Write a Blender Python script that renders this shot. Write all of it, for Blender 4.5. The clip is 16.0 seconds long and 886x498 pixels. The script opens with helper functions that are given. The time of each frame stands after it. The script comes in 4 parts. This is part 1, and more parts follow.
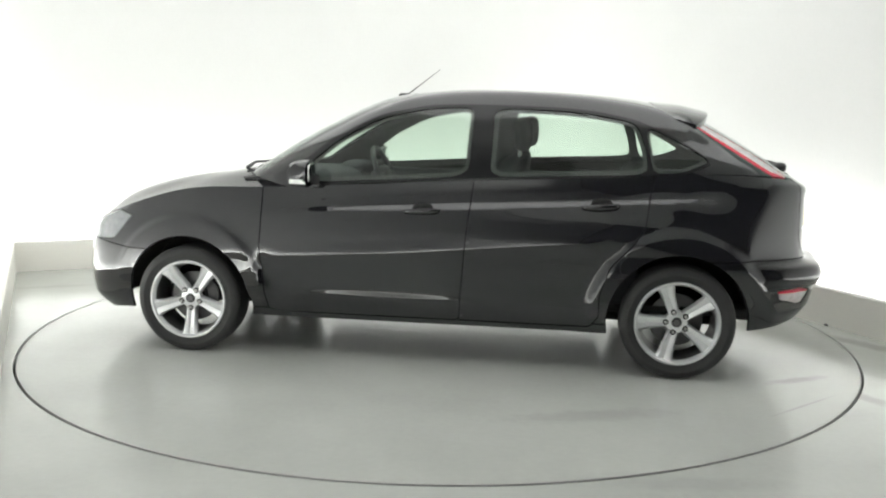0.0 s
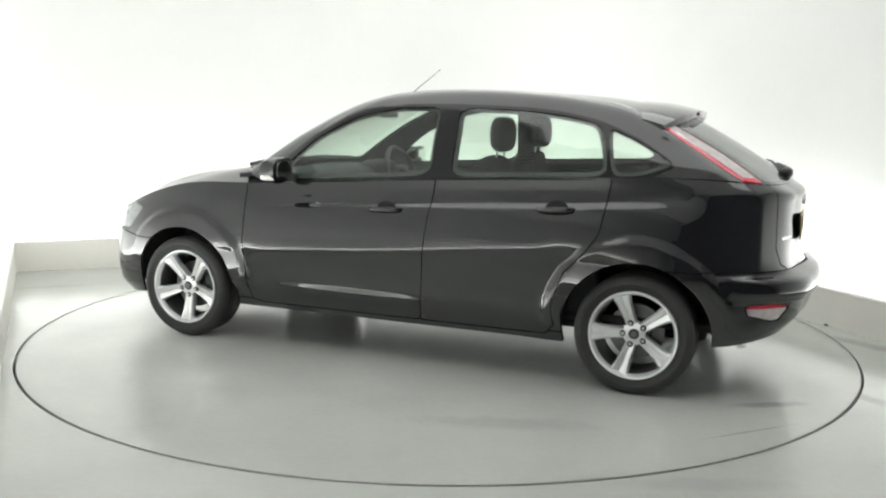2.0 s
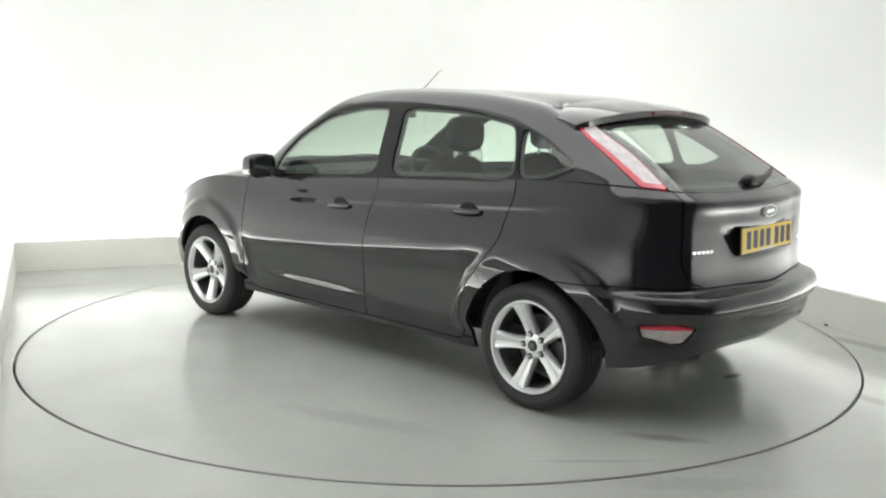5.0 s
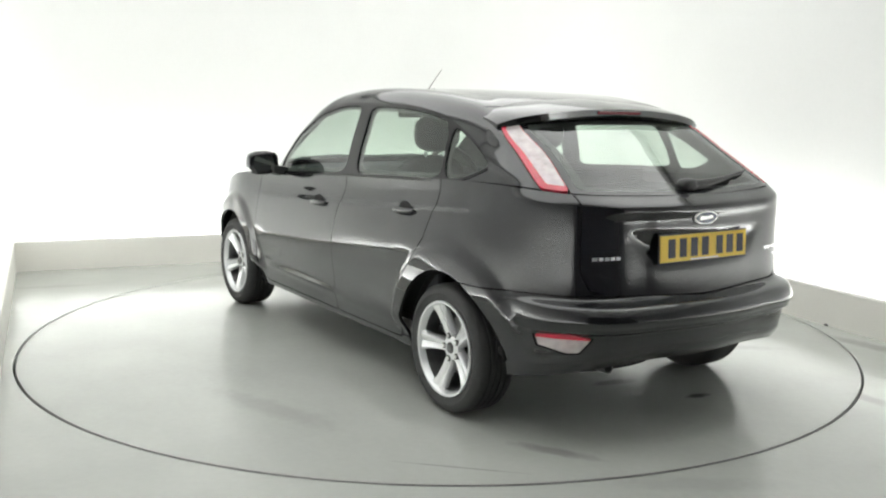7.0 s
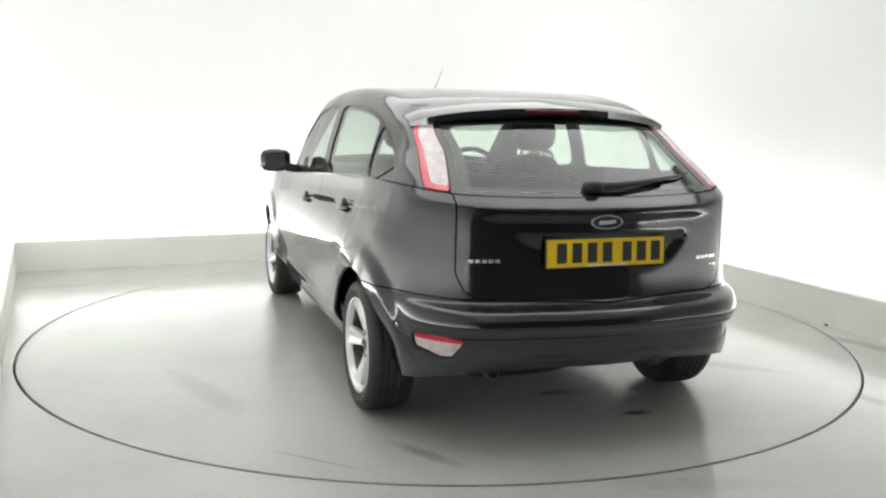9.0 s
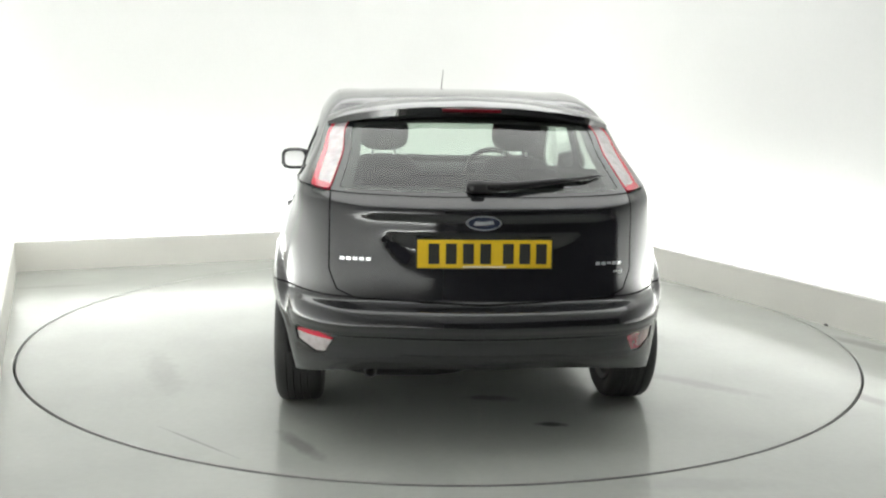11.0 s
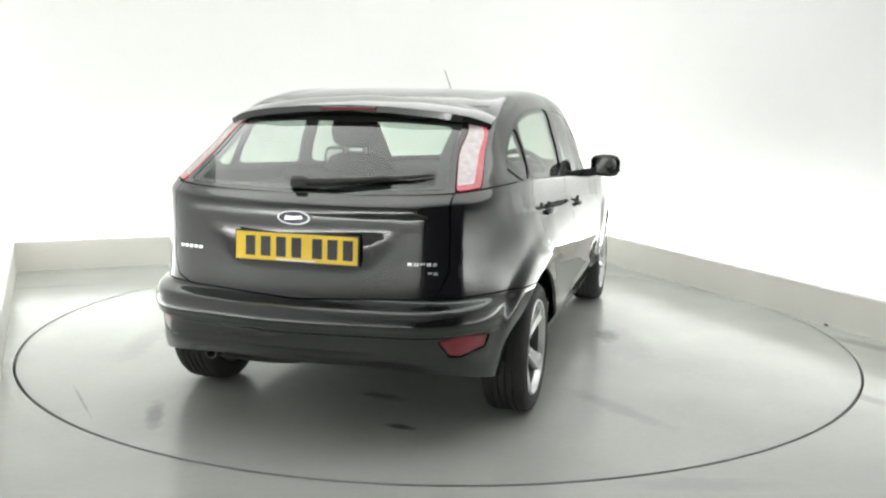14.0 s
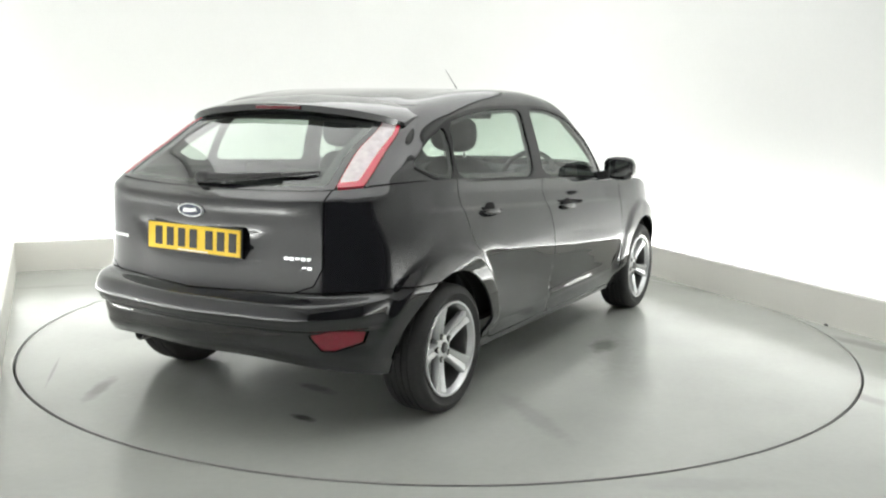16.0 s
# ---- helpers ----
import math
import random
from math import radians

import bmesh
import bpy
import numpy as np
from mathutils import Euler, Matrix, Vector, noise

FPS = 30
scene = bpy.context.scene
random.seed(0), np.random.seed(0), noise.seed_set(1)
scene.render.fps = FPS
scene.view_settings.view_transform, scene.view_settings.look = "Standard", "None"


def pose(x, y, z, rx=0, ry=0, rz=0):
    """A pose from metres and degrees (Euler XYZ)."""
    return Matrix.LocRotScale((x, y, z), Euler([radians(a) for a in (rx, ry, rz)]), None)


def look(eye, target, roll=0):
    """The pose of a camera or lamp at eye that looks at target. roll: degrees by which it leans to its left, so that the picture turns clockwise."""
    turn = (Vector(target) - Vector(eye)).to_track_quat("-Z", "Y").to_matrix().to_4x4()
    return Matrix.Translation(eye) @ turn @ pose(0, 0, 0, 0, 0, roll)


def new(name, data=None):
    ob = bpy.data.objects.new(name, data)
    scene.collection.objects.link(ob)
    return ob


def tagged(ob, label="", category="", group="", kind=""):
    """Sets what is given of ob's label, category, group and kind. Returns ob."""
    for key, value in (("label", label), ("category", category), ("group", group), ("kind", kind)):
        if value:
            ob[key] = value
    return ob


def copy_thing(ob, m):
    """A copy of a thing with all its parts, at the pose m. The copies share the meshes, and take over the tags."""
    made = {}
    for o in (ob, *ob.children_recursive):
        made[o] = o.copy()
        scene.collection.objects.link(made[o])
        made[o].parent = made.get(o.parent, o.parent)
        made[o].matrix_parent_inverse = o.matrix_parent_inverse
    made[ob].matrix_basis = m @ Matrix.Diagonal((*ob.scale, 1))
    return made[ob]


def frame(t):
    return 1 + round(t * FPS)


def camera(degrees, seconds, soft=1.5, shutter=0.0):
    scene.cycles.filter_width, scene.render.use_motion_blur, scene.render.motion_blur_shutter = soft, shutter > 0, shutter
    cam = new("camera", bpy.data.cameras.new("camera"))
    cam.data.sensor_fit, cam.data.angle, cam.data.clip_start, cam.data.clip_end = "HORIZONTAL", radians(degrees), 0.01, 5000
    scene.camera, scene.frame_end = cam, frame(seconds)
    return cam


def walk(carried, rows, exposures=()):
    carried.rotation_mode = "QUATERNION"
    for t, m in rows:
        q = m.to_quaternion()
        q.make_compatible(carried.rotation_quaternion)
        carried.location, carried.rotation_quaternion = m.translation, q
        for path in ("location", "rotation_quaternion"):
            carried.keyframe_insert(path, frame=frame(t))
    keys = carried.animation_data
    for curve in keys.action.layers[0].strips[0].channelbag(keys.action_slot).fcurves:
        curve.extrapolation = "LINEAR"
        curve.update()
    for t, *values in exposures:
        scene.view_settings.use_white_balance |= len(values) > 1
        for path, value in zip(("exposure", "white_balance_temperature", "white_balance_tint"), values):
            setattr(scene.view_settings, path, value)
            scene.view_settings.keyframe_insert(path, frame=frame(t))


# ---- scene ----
# One still camera, a car on a turning disc, in a white photo booth.
cam = camera(51.92, 16.0, soft=2.2)
EYE, AIM = (0.0, -5.531, 1.360), (0.0113, -0.5914, 0.5855)
walk(cam, [(0.0, look(EYE, AIM, 1.0)), (16.0, look(EYE, AIM, 1.0))])

# heading of the car's nose, degrees from world x, falling as the disc turns clockwise
TURN = [(0.0, 171.37), (1.0, 164.66), (2.0, 157.71), (3.0, 150.72), (4.0, 143.74), (6.5, 126.46), (7.5, 119.50),
        (8.5, 112.46), (9.0, 108.87), (11.5, 91.32), (12.5, 84.28), (13.5, 77.30), (14.5, 70.29), (15.5, 63.34), (16.0, 59.74)]
CAR_OFF = (-0.043, 0.002)
DISC_R = 2.405
ROOM = radians(23.5)          # the booth stands turned to the camera
HALF_W, LEFT_W, BACK, FRONT = 2.44, 2.52, 2.835, -6.4   # inner faces of the low walls, and the unseen dark backing behind the camera
LOW_H, TROUGH, WALL_H = 0.245, 0.42, 3.2

# ---- world and lights ----
world = bpy.data.worlds.new("booth_world")
scene.world = world
world.use_nodes = True
world.node_tree.nodes["Background"].inputs[0].default_value = (0.9, 0.95, 1.0, 1)
world.node_tree.nodes["Background"].inputs[1].default_value = 0.05
scene.view_settings.exposure = 0.0


def room(u, w, z=0.0):
    """A point of the booth: u along the back wall, w towards it."""
    c, s = math.cos(ROOM), math.sin(ROOM)
    return Vector((c * u - s * w, s * u + c * w, z))


def area_lamp(name, u, w, z, turn, sx, sy, power, tilt=(0, 0), color=(1, 1, 1)):
    d = bpy.data.lights.new(name, "AREA")
    d.shape, d.size, d.size_y, d.energy, d.color = "RECTANGLE", sx, sy, power, color
    o = new(name, d)
    o.matrix_world = Matrix.Translation(room(u, w, z)) @ Matrix.Rotation(ROOM + turn, 4, "Z") @ Matrix.Rotation(tilt[0], 4, "X") @ Matrix.Rotation(tilt[1], 4, "Y")
    return o


# strips in the trough behind the low walls shine up the white cove
UP = math.pi
T2 = TROUGH / 2 + 0.06
area_lamp("uplight_strip", 0.0, BACK + T2, 0.06, 0, 5.2, 0.2, 101, (UP - 0.85, 0), (0.985, 1, 0.985))
area_lamp("uplight_strip", HALF_W + T2, -1.7, 0.06, math.pi / 2, 8.4, 0.2, 160, (UP + 0.85, 0), (0.985, 1, 0.985))
area_lamp("uplight_strip", -LEFT_W - T2, -1.7, 0.06, math.pi / 2, 8.4, 0.2, 172, (UP - 0.85, 0), (0.985, 1, 0.985))
# unseen wide fill light, added under the ceiling to lift floor and car roof
area_lamp("overhead_fill", 0.0, -0.1, WALL_H - 0.06, 0, 4.4, 5.4, 100, (0, 0), (0.99, 1, 0.99))

# ---- materials ----


def mat(name, base, rough=0.5, metal=0.0, coat=0.0, grain=0.0, grain_scale=40.0, stain=0.0, stain_scale=2.0, bump=0.0, bump_scale=60.0, emit=0.0, spec=0.5, coat_rough=0.03):
    """A Principled material with grain at a small scale and stains at a large one."""
    m = bpy.data.materials.new(name)
    m.use_nodes = True
    nt = m.node_tree
    b = nt.nodes["Principled BSDF"]
    b.inputs["Base Color"].default_value = (*base, 1)
    b.inputs["Roughness"].default_value = rough
    b.inputs["Metallic"].default_value = metal
    b.inputs["Coat Weight"].default_value = coat
    b.inputs["Coat Roughness"].default_value = coat_rough
    b.inputs["Coat IOR"].default_value = 1.74 if coat >= 1 and max(base) < 0.02 else 1.5
    b.inputs["Specular IOR Level"].default_value = spec
    if emit:
        b.inputs["Emission Color"].default_value = (*base, 1)
        b.inputs["Emission Strength"].default_value = emit
    tc = nt.nodes.new("ShaderNodeTexCoord")
    if grain or stain:
        n1, n2 = nt.nodes.new("ShaderNodeTexNoise"), nt.nodes.new("ShaderNodeTexNoise")
        n1.inputs["Scale"].default_value, n2.inputs["Scale"].default_value = grain_scale, stain_scale
        n2.inputs["Detail"].default_value = 5
        for n in (n1, n2):
            nt.links.new(tc.outputs["Object"], n.inputs["Vector"])
        m1, m2, add, mul = (nt.nodes.new("ShaderNodeMath") for _ in range(4))
        m1.operation = m2.operation = "MULTIPLY_ADD"
        m1.inputs[1].default_value, m1.inputs[2].default_value = grain * 2, 1 - grain
        m2.inputs[1].default_value, m2.inputs[2].default_value = stain * 2, 1 - stain
        nt.links.new(n1.outputs["Fac"], m1.inputs[0])
        nt.links.new(n2.outputs["Fac"], m2.inputs[0])
        mul.operation = "MULTIPLY"
        nt.links.new(m1.outputs[0], mul.inputs[0])
        nt.links.new(m2.outputs[0], mul.inputs[1])
        mix = nt.nodes.new("ShaderNodeVectorMath")
        mix.operation = "SCALE"
        mix.inputs[0].default_value = base
        nt.links.new(mul.outputs[0], mix.inputs["Scale"])
        nt.links.new(mix.outputs[0], b.inputs["Base Color"])
        nt.nodes.remove(add)
        rm = nt.nodes.new("ShaderNodeMath")
        rm.operation = "MULTIPLY"
        rm.inputs[1].default_value = rough
        nt.links.new(m2.outputs[0], rm.inputs[0])
        nt.links.new(rm.outputs[0], b.inputs["Roughness"])
    if bump:
        nb, bp = nt.nodes.new("ShaderNodeTexNoise"), nt.nodes.new("ShaderNodeBump")
        nb.inputs["Scale"].default_value = bump_scale
        nt.links.new(tc.outputs["Object"], nb.inputs["Vector"])
        bp.inputs["Strength"].default_value, bp.inputs["Distance"].default_value = bump, 0.004
        nt.links.new(nb.outputs["Fac"], bp.inputs["Height"])
        nt.links.new(bp.outputs[0], b.inputs["Normal"])
    return m


def glass(name, tint, gloss=0.06, power=4.0):
    """A thin pane: tinted see-through with a Fresnel gloss."""
    m = bpy.data.materials.new(name)
    m.use_nodes = True
    nt = m.node_tree
    nt.nodes.remove(nt.nodes["Principled BSDF"])
    tr, gl, mx, lw, pw, ad = (nt.nodes.new(k) for k in ("ShaderNodeBsdfTransparent", "ShaderNodeBsdfGlossy", "ShaderNodeMixShader", "ShaderNodeLayerWeight", "ShaderNodeMath", "ShaderNodeMath"))
    tr.inputs[0].default_value = (*tint, 1)
    gl.inputs["Roughness"].default_value = 0.02
    lw.inputs["Blend"].default_value = 0.5
    pw.operation, ad.operation = "POWER", "MULTIPLY_ADD"
    pw.inputs[1].default_value = power
    ad.inputs[1].default_value, ad.inputs[2].default_value = 0.85, gloss
    nt.links.new(lw.outputs["Facing"], pw.inputs[0])
    nt.links.new(pw.outputs[0], ad.inputs[0])
    nt.links.new(ad.outputs[0], mx.inputs[0])
    nt.links.new(tr.outputs[0], mx.inputs[1])
    nt.links.new(gl.outputs[0], mx.inputs[2])
    nt.links.new(mx.outputs[0], nt.nodes["Material Output"].inputs[0])
    return m


M_WALL = mat("white_cove_paint", (0.74, 0.745, 0.73), 0.7, grain=0.02, stain=0.03, stain_scale=0.7)
M_LOW = mat("cream_low_wall_paint", (0.84, 0.825, 0.77), 0.55, grain=0.02, stain=0.05, stain_scale=1.5, bump=0.05)
M_GREY = mat("dark_backing", (0.065, 0.065, 0.068), 0.9, grain=0.04, stain=0.1)
M_PAINT = mat("black_car_paint", (0.0062, 0.0064, 0.0086), 0.42, metal=0.0, coat=1.0, grain=0.15, grain_scale=900, spec=0.05, coat_rough=0.02)
M_TRIM = mat("black_plastic_trim", (0.018, 0.018, 0.019), 0.45, grain=0.1, grain_scale=300, bump=0.08, bump_scale=500)
M_DARK = mat("dark_underbody", (0.008, 0.008, 0.008), 0.85, grain=0.2)
M_LINER = mat("grey_cabin_lining", (0.085, 0.085, 0.085), 0.8, grain=0.1, grain_scale=200)
M_SEAT = mat("charcoal_seat_cloth", (0.035, 0.036, 0.04), 0.9, grain=0.25, grain_scale=350, bump=0.2, bump_scale=400)
M_TYRE = mat("black_tyre_rubber", (0.030, 0.030, 0.030), 0.7, grain=0.15, stain=0.25, stain_scale=6)
M_ALLOY = mat("silver_alloy", (0.80, 0.81, 0.82), 0.27, metal=0.55, grain=0.05, grain_scale=120)
M_DISC = mat("steel_brake_disc", (0.12, 0.12, 0.12), 0.45, metal=0.8, grain=0.1)
M_STEEL = mat("worn_edge_steel", (0.34, 0.34, 0.33), 0.45, metal=0.3, grain=0.1)
M_SEAL = mat("grey_sealant", (0.20, 0.20, 0.19), 0.7, grain=0.1, stain=0.2)
M_TAPE = mat("faded_yellow_tape", (0.62, 0.63, 0.40), 0.6, grain=0.05)
M_CHROME = mat("chrome", (0.78, 0.79, 0.80), 0.32, metal=0.85)
M_RED = mat("red_lamp_lens", (0.56, 0.012, 0.04), 0.12, coat=1.0, grain=0.1, grain_scale=250)
M_CLEAR = mat("clear_lamp_lens", (0.52, 0.45, 0.46), 0.25, coat=1.0, metal=0.2, grain=0.35, grain_scale=28, bump=0.4, bump_scale=120)
M_HEAD = mat("grey_headlight_lens", (0.24, 0.25, 0.26), 0.12, coat=1.0, metal=0.4, grain=0.3, grain_scale=30)
M_FOG = mat("red_fog_lens", (0.27, 0.010, 0.028), 0.15, coat=1.0, grain=0.2, grain_scale=120)
M_DARKRED = mat("dull_red_lens", (0.12, 0.006, 0.012), 0.15, coat=1.0)
M_BADGE = mat("blue_badge_enamel", (0.03, 0.04, 0.07), 0.2, coat=1.0)
M_PLATE = mat("yellow_plate_sheet", (0.78, 0.52, 0.02), 0.35, grain=0.03)
M_BAR = mat("black_plate_print", (0.02, 0.02, 0.02), 0.5)
M_WHITE = mat("white_lens", (0.85, 0.85, 0.83), 0.25, coat=0.5)
M_GLOSS = mat("gloss_black_pillar_trim", (0.006, 0.006, 0.007), 0.14, grain=0.1, grain_scale=300)
M_GLASS = glass("green_tinted_glass", (0.76, 0.85, 0.78), 0.085, 3.6)
M_REARGLASS = glass("grey_tinted_glass", (0.72, 0.79, 0.74), 0.055, 3.0)
M_MIRROR = mat("mirror_glass", (0.8, 0.8, 0.8), 0.02, metal=1.0)

# drips and scuffs on the disc: x, y, half sizes, turn, depth
SPOTS = [(-1.77, -0.35, 0.065, 0.03, 85, 0.75), (-1.98, 0.72, 0.18, 0.04, 30, 0.35), (-1.40, -0.13, 0.12, 0.04, 80, 0.4),
         (0.15, -1.02, 0.15, 0.07, 10, 0.5), (0.05, -1.12, 0.42, 0.14, 20, 0.16), (-1.92, 1.14, 0.24, 0.008, 46, 0.3),
         (-1.2, -1.2, 0.35, 0.06, 50, 0.15), (-0.9, 1.5, 0.4, 0.08, 20, 0.13)]

# marks on the floor round the disc
FLOOR_SPOTS = [(2.06, -1.27, 0.3, 0.05, -60, 0.2), (2.56, -0.30, 0.35, 0.07, -55, 0.28), (2.58, 0.63, 0.3, 0.05, -60, 0.22), (0.96, -2.35, 0.35, 0.07, 0, 0.1), (-2.87, 1.03, 0.3, 0.05, 20, 0.12), (2.30, 1.45, 0.22, 0.05, -50, 0.18)]

# ---- mesh helpers ----


def obj(name, verts, faces, material, parent=None, smooth=False, label=""):
    me = bpy.data.meshes.new(name)
    me.from_pydata([tuple(v) for v in verts], [], [tuple(int(i) for i in f) for f in faces])
    me.materials.append(material)
    if smooth:
        me.polygons.foreach_set("use_smooth", [True] * len(me.polygons))
    o = new(name, me)
    o.parent = parent
    return tagged(o, label)


def part(name, bm, material, parent, label="", smooth=True):
    """Links a bmesh as one mesh object under a thing or a part."""
    me = bpy.data.meshes.new(name)
    bm.normal_update()
    bm.to_mesh(me)
    bm.free()
    me.materials.append(material)
    me.polygons.foreach_set("use_smooth", [smooth] * len(me.polygons))
    if smooth:
        me.set_sharp_from_angle(angle=radians(40))
    o = new(name, me)
    o.parent = parent
    return tagged(o, label)


def box_bm(x0, x1, y0, y1, z0, z1, bevel=0.0, seg=2):
    bm = bmesh.new()
    bmesh.ops.create_cube(bm, size=1.0)
    for v in bm.verts:
        v.co = Vector(((x0 + x1) / 2 + v.co.x * (x1 - x0), (y0 + y1) / 2 + v.co.y * (y1 - y0), (z0 + z1) / 2 + v.co.z * (z1 - z0)))
    if bevel:
        bmesh.ops.bevel(bm, geom=bm.edges[:], offset=bevel, segments=seg, profile=0.5, affect="EDGES")
    return bm


def tube_bm(points, radius, sides=8):
    """A round tube along points; radius may be one for each point."""
    bm = bmesh.new()
    pts = [Vector(p) for p in points]
    rad = radius if isinstance(radius, (list, tuple)) else [radius] * len(pts)
    rings = []
    for i, p in enumerate(pts):
        d = (pts[min(i + 1, len(pts) - 1)] - pts[max(i - 1, 0)]).normalized()
        a = d.orthogonal().normalized() if not rings else (rings[-1][1] - d * rings[-1][1].dot(d)).normalized()
        b = d.cross(a)
        rings.append(([bm.verts.new(p + rad[i] * (math.cos(k) * a + math.sin(k) * b)) for k in np.linspace(0, 2 * math.pi, sides, endpoint=False)], a))
    for (r0, _), (r1, _) in zip(rings, rings[1:]):
        for k in range(sides):
            bm.faces.new((r0[k], r0[(k + 1) % sides], r1[(k + 1) % sides], r1[k]))
    bm.faces.new(rings[0][0][::-1])
    bm.faces.new(rings[-1][0])
    return bm


def lathe_bm(profile, sides=48):
    """Turns a closed or open (radius, y) profile round the y axis."""
    bm = bmesh.new()
    rows = []
    for k in range(sides):
        a = 2 * math.pi * k / sides
        rows.append([bm.verts.new((r * math.cos(a), y, r * math.sin(a))) for r, y in profile])
    for k in range(sides):
        r0, r1 = rows[k], rows[(k + 1) % sides]
        for i in range(len(profile) - 1):
            bm.faces.new((r0[i], r0[i + 1], r1[i + 1], r1[i]))
    bmesh.ops.remove_doubles(bm, verts=bm.verts[:], dist=1e-5)
    bmesh.ops.recalc_face_normals(bm, faces=bm.faces[:])
    return bm


# ---- the booth ----


def epoxy(name, spots=()):
    """Pale grey-green floor resin, scuffed, with dark drips at the given places."""
    m = mat(name, (0.465, 0.480, 0.450), 0.19, grain=0.04, grain_scale=30, stain=0.16, stain_scale=1.5, bump=0.015, bump_scale=9, spec=0.6)
    nt = m.node_tree
    b = nt.nodes["Principled BSDF"]
    tc = nt.nodes.new("ShaderNodeTexCoord")
    src = b.inputs["Base Color"].links[0].from_socket
    for x, y, rx, ry, turn, depth in spots:
        mp = nt.nodes.new("ShaderNodeMapping")
        mp.vector_type = "TEXTURE"
        mp.inputs["Location"].default_value = (x, y, 0)
        mp.inputs["Rotation"].default_value = (0, 0, radians(turn))
        mp.inputs["Scale"].default_value = (rx, ry, 1)
        nz = nt.nodes.new("ShaderNodeTexNoise")
        nz.inputs["Scale"].default_value = 14
        nt.links.new(tc.outputs["Object"], nz.inputs["Vector"])
        ln, ad, mr, mx = (nt.nodes.new(k) for k in ("ShaderNodeVectorMath", "ShaderNodeMath", "ShaderNodeMapRange", "ShaderNodeMix"))
        ln.operation = "LENGTH"
        nt.links.new(tc.outputs["Object"], mp.inputs[0])
        nt.links.new(mp.outputs[0], ln.inputs[0])
        ad.operation = "ADD"
        nt.links.new(ln.outputs["Value"], ad.inputs[0])
        nt.links.new(nz.outputs["Fac"], ad.inputs[1])
        mr.inputs["From Min"].default_value, mr.inputs["From Max"].default_value = 1.0, 1.7
        mr.inputs["To Min"].default_value, mr.inputs["To Max"].default_value = depth, 0.0
        nt.links.new(ad.outputs[0], mr.inputs["Value"])
        mx.data_type = "RGBA"
        mx.inputs[7].default_value = (0.05, 0.05, 0.045, 1)
        nt.links.new(mr.outputs[0], mx.inputs[0])
        nt.links.new(src, mx.inputs[6])
        src = mx.outputs[2]
    nt.links.new(src, b.inputs["Base Color"])
    return m


M_FLOOR = epoxy("grey_epoxy_floor", FLOOR_SPOTS)
M_DISCTOP = epoxy("grey_epoxy_disc", SPOTS)


